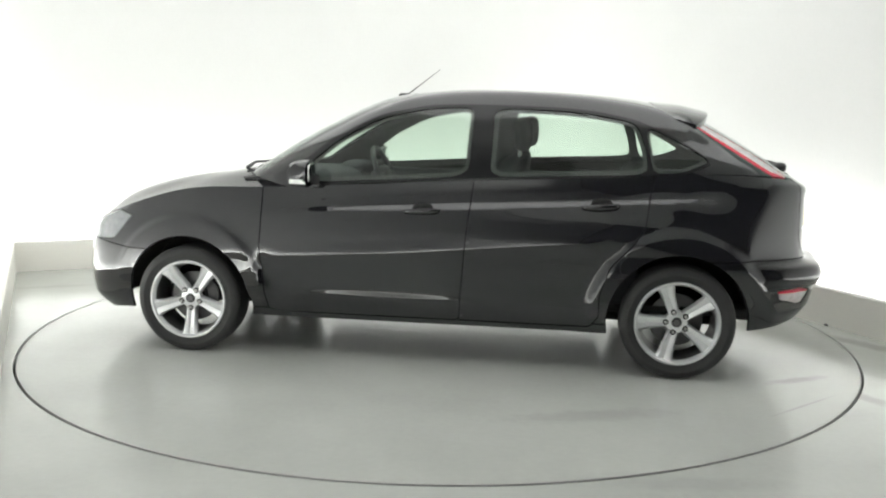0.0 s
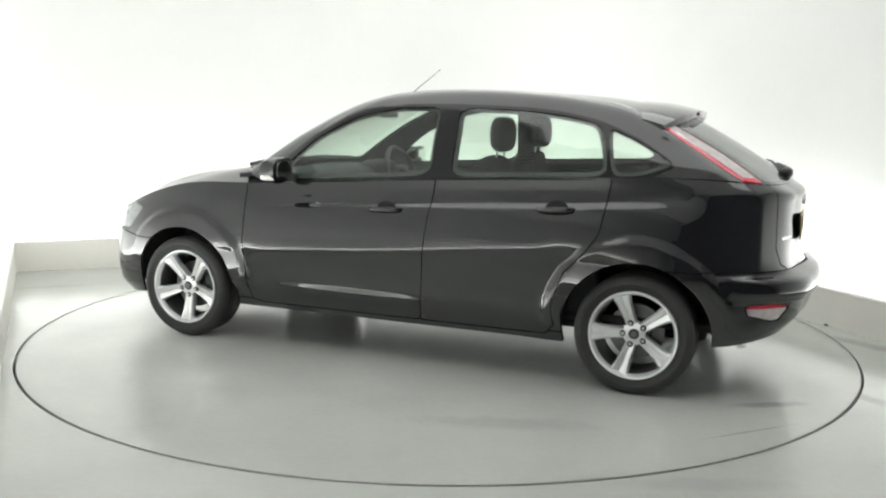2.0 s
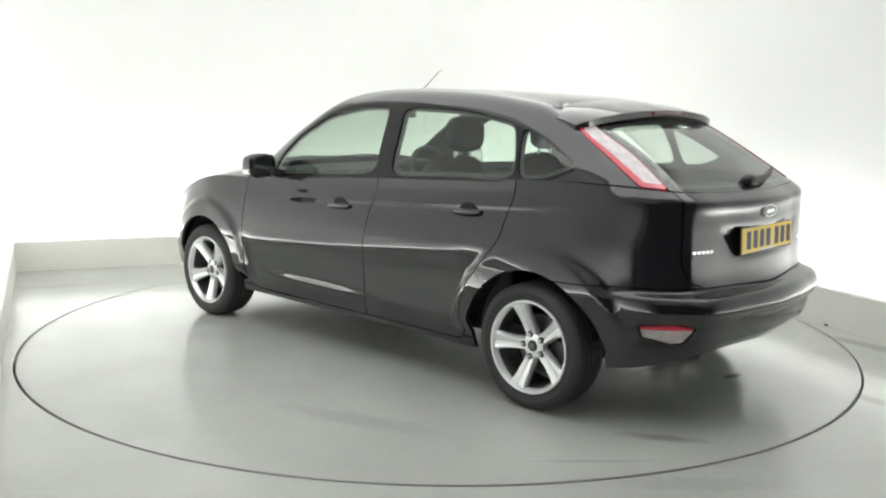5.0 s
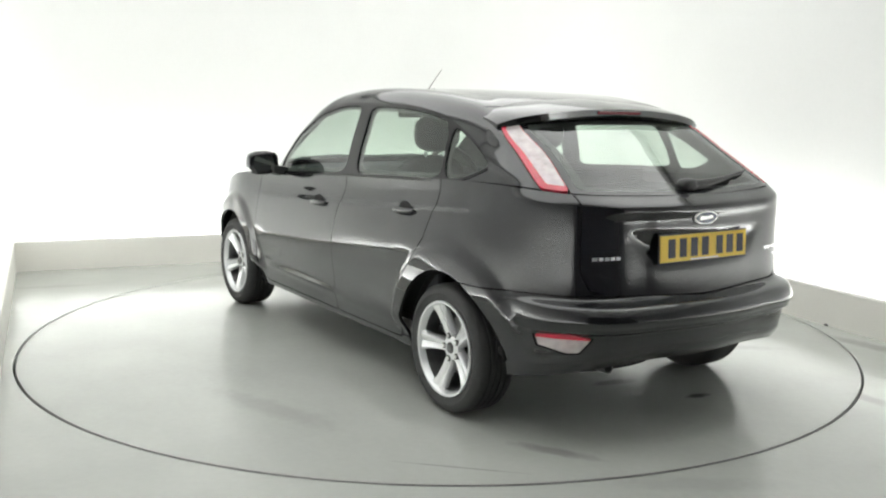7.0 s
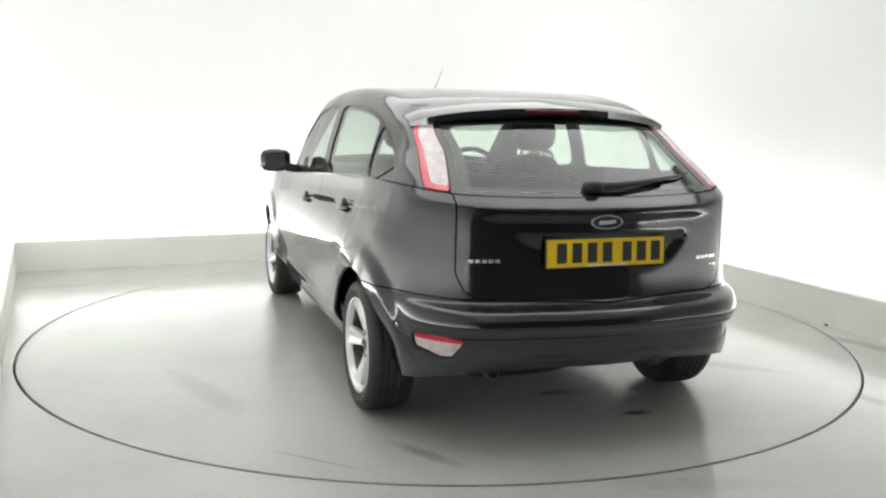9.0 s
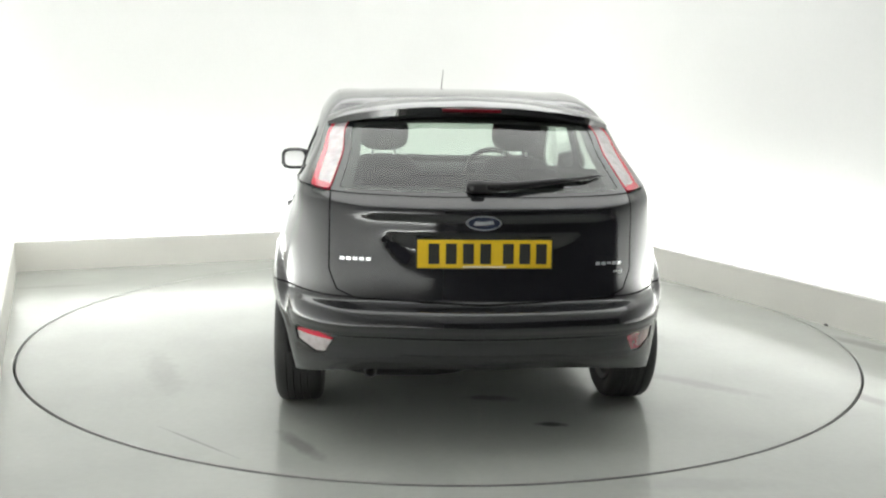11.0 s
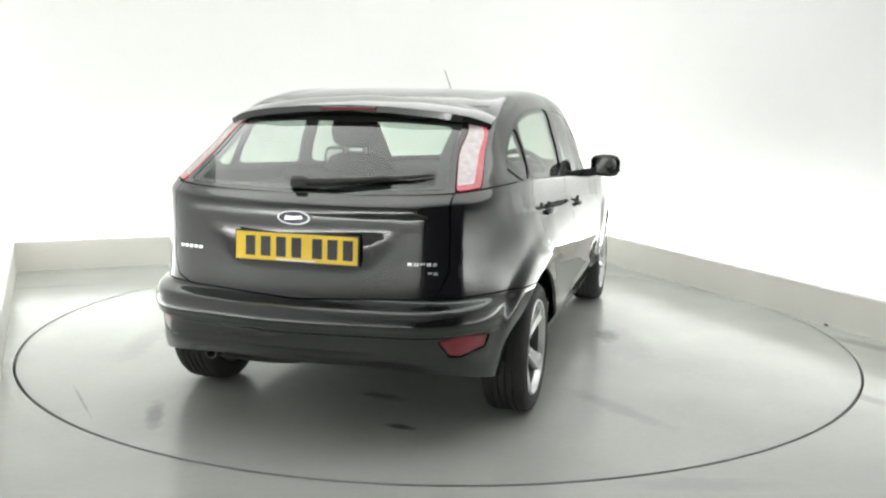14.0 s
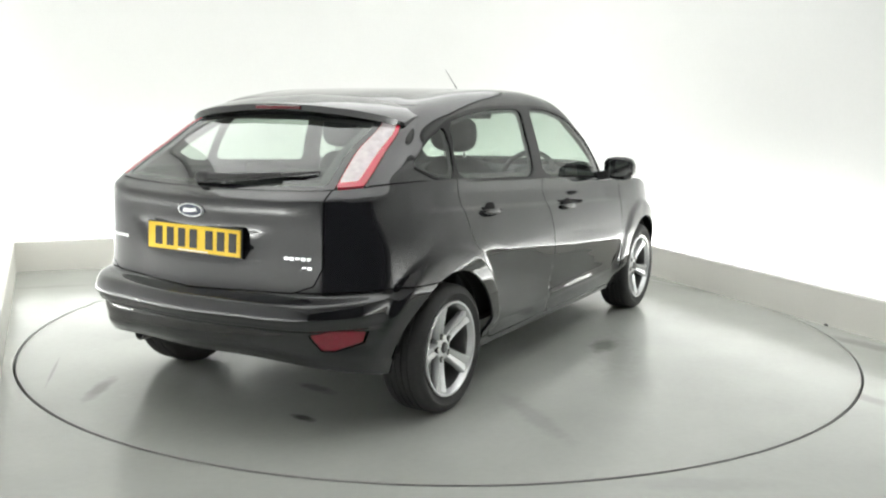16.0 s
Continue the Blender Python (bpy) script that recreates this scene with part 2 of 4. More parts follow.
def build_booth():
    n = 160
    vs, fs = [], []
    for rr, z in ((DISC_R + 0.005, -0.06), (DISC_R + 0.005, -0.002), (DISC_R + 0.007, 0.0), (4.2, 0.0), (14.0, 0.0)):
        vs += [(rr * math.cos(2 * math.pi * k / n), rr * math.sin(2 * math.pi * k / n), z) for k in range(n)]
    for r in range(4):
        for k in range(n):
            k2 = (k + 1) % n
            fs.append((r * n + k, (r + 1) * n + k, (r + 1) * n + k2, r * n + k2))
    tagged(obj("floor", vs, fs, M_FLOOR, smooth=False), "pale grey epoxy floor with scuffs around a turntable", "floor", kind="structure")
    # pit under the disc, seen as the dark joint
    bm = bmesh.new()
    bmesh.ops.create_circle(bm, cap_ends=True, segments=64, radius=DISC_R + 0.02)
    for v in bm.verts:
        v.co.z = -0.058
    tagged(part("turntable_pit", bm, M_DARK, None, smooth=False), "dark pit under the turntable's edge joint", "floor", kind="structure")
    # low walls: back, right and left; mitred in plan, each with a worn bevelled top
    t = 0.06

    def low(name, a, b, label):
        d = (b - a).normalized()
        nrm = Vector((-d.y, d.x, 0))
        bm = bmesh.new()
        ring = []
        for p0 in (a, b):
            ring.append([bm.verts.new(p0 + nrm * o + Vector((0, 0, z))) for o, z in ((0, 0), (0, LOW_H - 0.008), (0.008, LOW_H), (t - 0.008, LOW_H), (t, LOW_H - 0.008), (t, 0))])
        for k in range(5):
            bm.faces.new((ring[0][k], ring[1][k], ring[1][k + 1], ring[0][k + 1]))
        bm.faces.new(ring[0])
        bm.faces.new(ring[1][::-1])
        bmesh.ops.recalc_face_normals(bm, faces=bm.faces[:])
        return tagged(part(name, bm, M_LOW, None, smooth=False), label, "low wall", kind="structure")

    low("low_wall_back", room(HALF_W, BACK), room(-LEFT_W, BACK), "cream painted low wall at the back of the booth")
    low("low_wall_right", room(HALF_W, -6.3), room(HALF_W, BACK + t), "cream painted low wall along the booth's side")
    low("low_wall_left", room(-LEFT_W, BACK + t), room(-LEFT_W, -6.3), "cream painted low wall along the booth's other side")
    # sealed joints along the foot of the low walls, a pale tape mark and one floor bolt
    for nm, u0, u1, w0, w1 in (("floor_joint_back", -LEFT_W, HALF_W, BACK - 0.012, BACK), ("floor_joint_right", HALF_W - 0.016, HALF_W, -6.2, BACK - 0.012), ("floor_joint_left", -LEFT_W, -LEFT_W + 0.010, -6.2, BACK - 0.012)):
        bm = box_bm(u0, u1, w0, w1, 0.0, 0.006)
        bmesh.ops.rotate(bm, verts=bm.verts[:], matrix=Matrix.Rotation(ROOM, 3, "Z"))
        tagged(part(nm, bm, M_SEAL, None, smooth=False), "thin grey sealant joint at the low wall's foot", "joint", kind="structure")
    bm = box_bm(-LEFT_W + 0.003, -LEFT_W + 0.045, BACK - 0.003, BACK, 0.10, LOW_H - 0.01)
    bmesh.ops.rotate(bm, verts=bm.verts[:], matrix=Matrix.Rotation(ROOM, 3, "Z"))
    tagged(part("tape_strip", bm, M_TAPE, None, smooth=False), "faded yellow tape strip on the low wall's corner", "tape")
    bm = lathe_bm([(0.0, 0.012), (0.018, 0.012), (0.022, 0.008), (0.022, 0.0), (0.0, 0.0)], 12)
    bmesh.ops.rotate(bm, verts=bm.verts[:], matrix=Matrix.Rotation(math.pi / 2, 3, "X"))
    tagged(part("floor_bolt", bm, M_BAR, None, smooth=False), "small dark bolt head in the floor beside the low wall", "bolt").location = room(HALF_W - 0.045, -0.80)
    # white bottom of the light trough behind the low walls
    for nm, u0, u1, w0, w1 in (("trough_back", -LEFT_W - 0.5, HALF_W + 0.5, BACK + t, BACK + t + TROUGH), ("trough_right", HALF_W + t, HALF_W + t + TROUGH, -6.3, BACK + t), ("trough_left", -LEFT_W - t - TROUGH, -LEFT_W - t, -6.3, BACK + t)):
        bm = box_bm(u0, u1, w0, w1, 0.0, 0.02)
        bmesh.ops.rotate(bm, verts=bm.verts[:], matrix=Matrix.Rotation(ROOM, 3, "Z"))
        tagged(part(nm, bm, M_WALL, None, smooth=False), "white painted light trough behind the low wall", "trough", kind="structure")
    # white cove: one sheet round three sides with rounded corners, curving over into the ceiling
    hw, lw, bk, rad = HALF_W + TROUGH + 0.06, LEFT_W + TROUGH + 0.06, BACK + TROUGH + 0.06, 0.9
    path = [(hw, FRONT)]
    path += [(hw - rad + rad * math.cos(a), bk - rad + rad * math.sin(a)) for a in np.linspace(0, math.pi / 2, 12)]
    path += [(-lw + rad + rad * math.cos(a), bk - rad + rad * math.sin(a)) for a in np.linspace(math.pi / 2, math.pi, 12)]
    path += [(-lw, FRONT)]
    prof = [(0.0, -0.02)] + [(0.0, z) for z in (0.2, 1.0, 2.0, 2.6)] + [(0.55 * (1 - math.cos(a)), 2.6 + 0.55 * math.sin(a)) for a in np.linspace(0.2, math.pi / 2, 7)]
    vs, fs = [], []
    for k, (u, w) in enumerate(path):
        q0, q1 = path[max(k - 1, 0)], path[min(k + 1, len(path) - 1)]
        d = Vector((q1[0] - q0[0], q1[1] - q0[1])).normalized()
        inn = Vector((-d.y, d.x))
        vs += [room(u + inn.x * o, w + inn.y * o, z) for o, z in prof]
    m = len(prof)
    for k in range(len(path) - 1):
        for j in range(m - 1):
            fs.append((k * m + j, (k + 1) * m + j, (k + 1) * m + j + 1, k * m + j + 1))
    wall = obj("wall_cove", vs, fs, M_WALL, smooth=True)
    sol = wall.modifiers.new("thickness", "SOLIDIFY")
    sol.thickness, sol.offset = 0.05, -1
    tagged(wall, "seamless white cove wall washed with light from below", "wall", kind="structure")
    # ceiling, and an unseen dark backing added behind the camera for the paint to reflect
    ce = [room(u, w, 3.15 + z) for z in (0.0, 0.08) for u, w in ((-4, FRONT - 0.2), (4, FRONT - 0.2), (4, 4.2), (-4, 4.2))]
    q = [(0, 1, 2, 3), (7, 6, 5, 4), (0, 4, 5, 1), (1, 5, 6, 2), (2, 6, 7, 3), (3, 7, 4, 0)]
    tagged(obj("ceiling", [v + Vector((0, 0, 0.06)) for v in ce], q, M_WALL), "plain white ceiling of the booth", "ceiling", kind="structure")
    wf = [room(u, FRONT - 0.1 + o, z) for z in (0.0, 3.2) for u, o in ((-4, 0), (4, 0), (4, 0.1), (-4, 0.1))]
    tagged(obj("unseen_front", wf, q, M_GREY), "plain dark backing added out of view to darken the car's reflections", "wall", kind="structure")


def build_disc():
    n = 160
    prof = [(0.0, 0.0)] + [(DISC_R - 0.012, 0.0), (DISC_R - 0.008, -0.003), (DISC_R - 0.008, -0.05), (0.0, -0.05)]
    vs, fs = [(0, 0, 0), (0, 0, -0.05)], []
    for rr, z in prof[1:4]:
        vs += [(rr * math.cos(2 * math.pi * k / n), rr * math.sin(2 * math.pi * k / n), z) for k in range(n)]
    for k in range(n):
        k2 = (k + 1) % n
        fs.append((0, 2 + k, 2 + k2))
        for r in range(2):
            fs.append((2 + r * n + k, 2 + (r + 1) * n + k, 2 + (r + 1) * n + k2, 2 + r * n + k2))
        fs.append((1, 2 + 2 * n + k2, 2 + 2 * n + k))
    disc = tagged(obj("turntable", vs, fs, M_DISCTOP), "round grey epoxy turntable set flush in the floor, stained", "turntable")
    ring = lathe_bm([(DISC_R - 0.0150, 0.0012), (DISC_R - 0.0065, 0.0012), (DISC_R - 0.0052, -0.002), (DISC_R - 0.0052, -0.03)], 160)
    bmesh.ops.rotate(ring, verts=ring.verts[:], matrix=Matrix.Rotation(math.pi / 2, 3, "X"))
    part("edge_ring", ring, M_STEEL, disc, "thin worn steel edge ring")
    return disc


# ---- curves and surfaces of the car ----


def spline(t, pts, ts, mono=False):
    """Cubic through pts at the knots t, read at ts (non-uniform Catmull-Rom)."""
    t, pts = np.asarray(t, float), np.asarray(pts, float)
    d = np.empty_like(pts)
    h = np.diff(t)
    s = (pts[1:] - pts[:-1]) / h.reshape(-1, *([1] * (pts.ndim - 1)))
    d[0], d[-1] = s[0], s[-1]
    hh = h.reshape(-1, *([1] * (pts.ndim - 1)))
    d[1:-1] = (s[:-1] * hh[1:] + s[1:] * hh[:-1]) / (hh[:-1] + hh[1:])
    if mono:      # no overshoot: harmonic mean of the slopes, zero where they turn
        a, b = s[:-1], s[1:]
        w1, w2 = 2 * hh[1:] + hh[:-1], hh[1:] + 2 * hh[:-1]
        same = a * b > 0
        d[1:-1] = np.where(same, (w1 + w2) / (w1 / np.where(same, a, 1) + w2 / np.where(same, b, 1)), 0)
    k = np.clip(np.searchsorted(t, ts, "right") - 1, 0, len(t) - 2)
    x = ((ts - t[k]) / h[k]).reshape(-1, *([1] * (pts.ndim - 1)))
    hk = hh[k]
    return ((2 * x**3 - 3 * x**2 + 1) * pts[k] + (x**3 - 2 * x**2 + x) * hk * d[k] + (-2 * x**3 + 3 * x**2) * pts[k + 1] + (x**3 - x**2) * hk * d[k + 1])


class Skin:
    """A triangulated sheet: points, smooth normals, and its (u, v) in units of the control net."""

    def __init__(self, V, N, A, T):
        self.V, self.N, self.A, self.T = V, N, A, T

    def cut(self, d):
        """The part of the sheet where d < 0, cut exactly along d = 0."""
        T, V, N, A = self.T, self.V, self.N, self.A
        ins = d[T] < 0
        cnt = ins.sum(1)
        keep = [tuple(t) for t in T[cnt == 3]]
        nV, nN, nA, cache = [], [], [], {}

        def mid(a, b):
            key = (min(a, b), max(a, b))
            if key not in cache:
                f = d[a] / (d[a] - d[b])
                cache[key] = len(V) + len(nV)
                nV.append(V[a] + f * (V[b] - V[a]))
                nn = N[a] + f * (N[b] - N[a])
                nN.append(nn / (np.linalg.norm(nn) + 1e-9))
                nA.append(A[a] + f * (A[b] - A[a]))
            return cache[key]

        for tri in T[(cnt == 1) | (cnt == 2)]:
            loop = []
            for i in range(3):
                a, b = int(tri[i]), int(tri[(i + 1) % 3])
                if d[a] < 0:
                    loop.append(a)
                if (d[a] < 0) != (d[b] < 0):
                    loop.append(mid(a, b))
            for i in range(1, len(loop) - 1):
                keep.append((loop[0], loop[i], loop[i + 1]))
        if nV:
            V, N, A = np.vstack([V, nV]), np.vstack([N, nN]), np.vstack([A, nA])
        if not keep:
            return Skin(V[:0], N[:0], A[:0], np.zeros((0, 3), int))
        Tn = np.array(keep)
        used, inv = np.unique(Tn, return_inverse=True)
        return Skin(V[used], N[used], A[used], inv.reshape(-1, 3))

    def mirrored(self):
        f = np.array([1, -1, 1])
        return Skin(self.V * f, self.N * f, self.A, self.T[:, ::-1])

    def offset(self, d):
        return Skin(self.V + self.N * d, self.N, self.A, self.T)


def join(*skins):
    V, N, A, T, n = [], [], [], [], 0
    for s in skins:
        V.append(s.V), N.append(s.N), A.append(s.A), T.append(s.T + n)
        n += len(s.V)
    return Skin(np.vstack(V), np.vstack(N), np.vstack(A), np.vstack(T))


def net(C, nu, nv, sym_u=True, sym_v=False, mono=False):
    """A smooth sheet through the control net C[column][row]; nu, nv steps for each span. sym: the sheet runs on, mirrored in y."""
    C = np.asarray(C, float)
    mir = np.array([1, -1, 1])
    ncol, nrow = C.shape[:2]

    def run(points, n, mirror_first, mirror_last, mono=False):
        """One curve through points, n steps a span, with knots by its own chord lengths."""
        k = np.concatenate([[0], np.cumsum(np.maximum(np.linalg.norm(np.diff(points, axis=0), axis=1), 0.006))])
        at = np.concatenate([np.linspace(k[i], k[i + 1], n, endpoint=False) for i in range(len(k) - 1)] + [[k[-1]]])
        if mirror_first:
            points, k = np.concatenate([points[1:2] * mir, points]), np.concatenate([[-k[1]], k])
        if mirror_last:
            points, k = np.concatenate([points, points[-2:-1] * mir]), np.concatenate([k, [2 * k[-1] - k[-2]]])
        return spline(k, points, at, mono)

    P = np.stack([run(C[:, j], nu, sym_u, sym_u) for j in range(nrow)], 1)          # (U, row, 3)
    P = np.stack([run(P[i], nv, False, sym_v, mono) for i in range(P.shape[0])], 0)       # (U, V, 3)
    return P, np.linspace(0, ncol - 1, P.shape[0]), np.linspace(0, nrow - 1, P.shape[1])


def skin(P, au, av):
    nu, nv = P.shape[:2]
    du, dv = np.gradient(P, axis=0), np.gradient(P, axis=1)
    N = np.cross(du, dv)
    ln = np.linalg.norm(N, axis=2, keepdims=True)
    N = np.where(ln > 1e-9, N / np.maximum(ln, 1e-9), [0, 0, 1])
    A = np.stack(np.meshgrid(au, av, indexing="ij"), -1)
    T = []
    for i in range(nu - 1):
        for j in range(nv - 1):
            a, b, c, e = i * nv + j, (i + 1) * nv + j, (i + 1) * nv + j + 1, i * nv + j + 1
            T += [(a, b, c), (a, c, e)]
    return Skin(P.reshape(-1, 3), N.reshape(-1, 3), A.reshape(-1, 2), np.array(T))


def sdf(p, q, poly):
    """Signed distance of points (p, q) to a closed outline, negative inside."""
    poly = np.asarray(poly, float)
    best, ins = np.full(len(p), 1e9), np.zeros(len(p), bool)
    for (x0, y0), (x1, y1) in zip(poly, np.roll(poly, -1, 0)):
        ex, ey = x1 - x0, y1 - y0
        t = np.clip(((p - x0) * ex + (q - y0) * ey) / (ex * ex + ey * ey + 1e-12), 0, 1)
        best = np.minimum(best, np.hypot(p - x0 - t * ex, q - y0 - t * ey))
        if abs(ey) > 1e-12:
            hit = ((y0 > q) != (y1 > q)) & (p < (q - y0) / ey * ex + x0)
            ins ^= hit
    return np.where(ins, -best, best)


def rounded(poly, times=2, f=0.25):
    """Cuts the corners of an outline, again and again."""
    p = [np.asarray(v, float) for v in poly]
    for _ in range(times):
        p = [w for a, b in zip(p, p[1:] + p[:1]) for w in (a * (1 - f) + b * f, a * f + b * (1 - f))]
    return p


def panel(name, sk, material, parent, label="", flange=0.012):
    """A sheet as a mesh part with an edge turned inwards and the sheet's own smooth normals."""
    V, N, T = sk.V, sk.N, sk.T
    fn, vn = [tuple(t) for t in T], [N]
    verts = [V]
    if flange:
        cnt = {}
        for t in T:
            for i in range(3):
                a, b = int(t[i]), int(t[(i + 1) % 3])
                k = (a, b) if a < b else (b, a)
                cnt[k] = None if k in cnt else (a, b)
        n0, xv, xn = len(V), [], []
        for k, e in cnt.items():
            if e is None:
                continue
            a, b = e
            if abs(V[a][1]) < 1e-6 and abs(V[b][1]) < 1e-6:
                continue
            side = np.cross(V[b] - V[a], N[a])
            side = side / (np.linalg.norm(side) + 1e-9)
            base = n0 + len(xv)
            xv += [V[a], V[b], V[b] - N[b] * flange, V[a] - N[a] * flange]
            xn += [0.5 * N[a] + side, 0.5 * N[b] + side, side, side]
            fn.append((base + 1, base, base + 3, base + 2))
        if xv:
            verts.append(np.array(xv))
            xn = np.array(xn)
            vn.append(xn / np.maximum(np.linalg.norm(xn, axis=1, keepdims=True), 1e-9))
    o = obj(name, np.vstack(verts), fn, material, parent, True, label)
    o.data.normals_split_custom_set_from_vertices(np.vstack(vn).tolist())
    return o


# half widths of the side by height, and the belt line by length
def width_at(z):
    return np.interp(z, [0.2, 0.30, 0.325, 0.365, 0.45, 0.58, 0.66, 0.73, 0.82, 0.88, 0.946, 1.05],
                     [0.792, 0.822, 0.829, 0.836, 0.849, 0.869, 0.861, 0.850, 0.833, 0.816, 0.799, 0.783])


def belt_at(x):
    return np.interp(x, [-1.58, -1.3, -1.0, -0.245, 0.3, 0.62, 0.89, 1.32, 1.7], [1.045, 1.043, 1.028, 0.988, 0.95, 0.930, 0.917, 0.893, 0.812])


HUB_F, HUB_R, HUB_Z, HUB_Y = 1.312, -1.302, 0.292, 0.83
TYRE_R, RIM_R, ARCH_R, FLARE_R = 0.292, 0.217, 0.360, 0.486

# rows from the sill up: front centre (x, z), rear centre (x, z), height on the side
ROWS = [(2.03, 0.19, -2.03, 0.335, 0.215), (2.12, 0.27, -2.080, 0.38, 0.30), (2.13, 0.31, -2.094, 0.41, 0.325), (2.138, 0.35, -2.100, 0.44, 0.365),
        (2.142, 0.40, -2.104, 0.485, 0.45), (2.135, 0.48, -2.130, 0.525, 0.58), (2.125, 0.53, -2.108, 0.575, 0.66), (2.115, 0.57, -2.03, 0.61, 0.73),
        (2.105, 0.60, -2.012, 0.78, 0.82), (2.095, 0.63, -2.003, 0.968, 0.88), (2.075, 0.66, -1.95, 1.010, 0.93)]


def lower_net():
    cols = []
    xs = [1.70, 1.32, 0.89, 0.3, -0.245, -0.7, -1.0, -1.30, -1.55]
    for xf, zf, xr, zr, zs in ROWS:
        fr = max(0.0, (zs - 0.45) / 0.48)
        tail = ((zr - 0.335) / 0.675) ** 4
        skirt = min(1.0, max(0.0, (0.41 - zr) / 0.075))
        row = [(xf, 0, zf), (xf - 0.045, 0.40, zf + 0.003)]
        z2 = zf + 0.035 * fr
        row.append((xf - 0.175, 0.65, z2))
        for i, x in enumerate(xs):
            top = belt_at(x)
            z = zs if zs <= 0.45 else 0.45 + fr * (top - 0.45)
            if i >= 8:
                z = zr + 0.03 * tail - 0.090 * skirt
            elif i == 7:
                z = 0.5 * z + 0.5 * (zr + 0.03 * tail)
            lean = (0.035 - 0.075 * x) * max(0.0, 1 - ((z - 0.62) / 0.26) ** 2) * (1 if i < 7 else 0.5)
            y = float(width_at(z - lean)) * (0.945, 1.0, 1.0, 1.0, 1.0, 1.0, 1.0, 0.993, 0.956)[i]
            if i == 0:
                z = 0.75 * z + 0.25 * z2 if zs > 0.45 else z
                y = min(y, 0.81) - 0.035 * fr
            if i in (1, 2):
                y += 0.008 * fr
            row.append((x, y, z))
        up = (zr - 0.33) / 0.68
        row += [(xr + 0.255, 0.740 - 0.025 * up, zr + 0.025 * tail - 0.060 * skirt), (xr + 0.108, 0.608, zr + 0.012 * tail - 0.025 * skirt), (xr + 0.028, 0.30, zr), (xr, 0, zr)]
        cols.append(row)
    return np.array(cols).transpose(1, 0, 2)


def flare(P):
    """Swells the sheet round the wheel arches, with an edge at the outer rim; it dies away towards the bumpers."""
    x, z = P[..., 0], P[..., 2]
    for hx, end in ((HUB_F, 1), (HUB_R, -1)):
        r = np.hypot(x - hx, z - HUB_Z)
        k = np.clip((FLARE_R - r) / (FLARE_R - ARCH_R), 0, 1.3)
        want = 0.876 - 0.38 * np.clip((x - hx) * end, 0, 1) ** 2 - 0.35 * np.clip(z - 0.50, 0, 1) ** 2 + 0.006 * k
        q = np.clip(k * 2.4, 0, 1)
        foot = np.clip((z - np.where((x - hx) * end > 0, 0.34, 0.27)) / np.where((x - hx) * end > 0, 0.26, 0.12), 0, 1)
        foot = foot * foot * (3 - 2 * foot)
        lift = np.clip(np.maximum(want - P[..., 1], 0.013), 0, 0.045) * q * q * (3 - 2 * q) * foot
        P[..., 1] += np.where((P[..., 1] > 0.6) & (r < FLARE_R), lift, 0)
    # sharp crest along the doors, rising to the rear
    fade = np.clip((0.86 - x) / 0.1, 0, 1) * np.clip((x + 0.92) / 0.12, 0, 1)
    P[..., 1] += np.where(P[..., 1] > 0.7, 0.006 * fade * np.clip(1 - np.abs(z - 0.615 + 0.078 * x) / 0.065, 0, 1), 0)
    # leaf-shaped ridge low on the doors
    k = np.clip(1 - ((x - 0.22) / 0.58) ** 2, 0, 1)
    P[..., 1] += np.where(P[..., 1] > 0.7, 0.010 * k * np.exp(-(((z - 0.350 - 0.01 * x) / 0.022) ** 2)), 0)
    return P


def crease(P):
    """The shoulder line through the door handles: a small step inwards above it."""
    line = 0.832 - 0.054 * P[..., 0]
    k = np.clip((P[..., 2] - line) / 0.018, 0, 1)
    fade = np.clip((P[..., 0] + 1.52) / 0.16, 0, 1) * np.clip((0.95 - P[..., 0]) / 0.3, 0, 1) * np.clip((0.985 - 0.06 * P[..., 0] - P[..., 2]) / 0.08, 0, 1)
    P[..., 1] -= np.where(P[..., 1] > 0.7, 0.012 * k * fade, 0)
    return P


PLATE_BAY = [(0.425, 0.868), (0.31, 0.742), (0.20, 0.716), (-0.20, 0.716), (-0.31, 0.742), (-0.425, 0.868)]


def recess(P):
    """The bay of the number plate, pressed into the tailgate."""
    d = sdf(P[..., 1].ravel(), P[..., 2].ravel(), PLATE_BAY).reshape(P.shape[:2])
    k = np.clip(-d / 0.050, 0, 1)
    P[..., 0] += np.where(P[..., 0] < -1.7, 0.013 * k * k * (3 - 2 * k), 0)
    return P


def tail_lines(P):
    """A lip across the rear bumper over a set-back lower half, and a ledge under the rear window."""
    x, y, z = P[..., 0].copy(), P[..., 1].copy(), P[..., 2].copy()
    back = np.clip((-1.74 - x) / 0.09, 0, 1)
    k = np.clip((0.480 - z) / 0.012, 0, 1) * np.clip((z - 0.30) / 0.10, 0, 1) * back
    P[..., 0] += 0.016 * k * np.clip((-x - 1.7) / 0.25, 0, 1)
    P[..., 1] -= 0.014 * k * np.clip((y - 0.45) / 0.2, 0, 1)
    lip = np.clip((0.520 - z) / 0.035, 0, 1) * np.clip((z - 0.476) / 0.008, 0, 1) * back
    P[..., 0] -= 0.008 * lip * np.clip((-x - 1.7) / 0.25, 0, 1)
    ledge = np.clip(1 - np.abs(z - 0.955 - 0.02 * y * y) / 0.030, 0, 1) * np.clip((0.56 - y) / 0.12, 0, 1) * (x < -1.75)
    P[..., 0] -= 0.013 * ledge
    return P


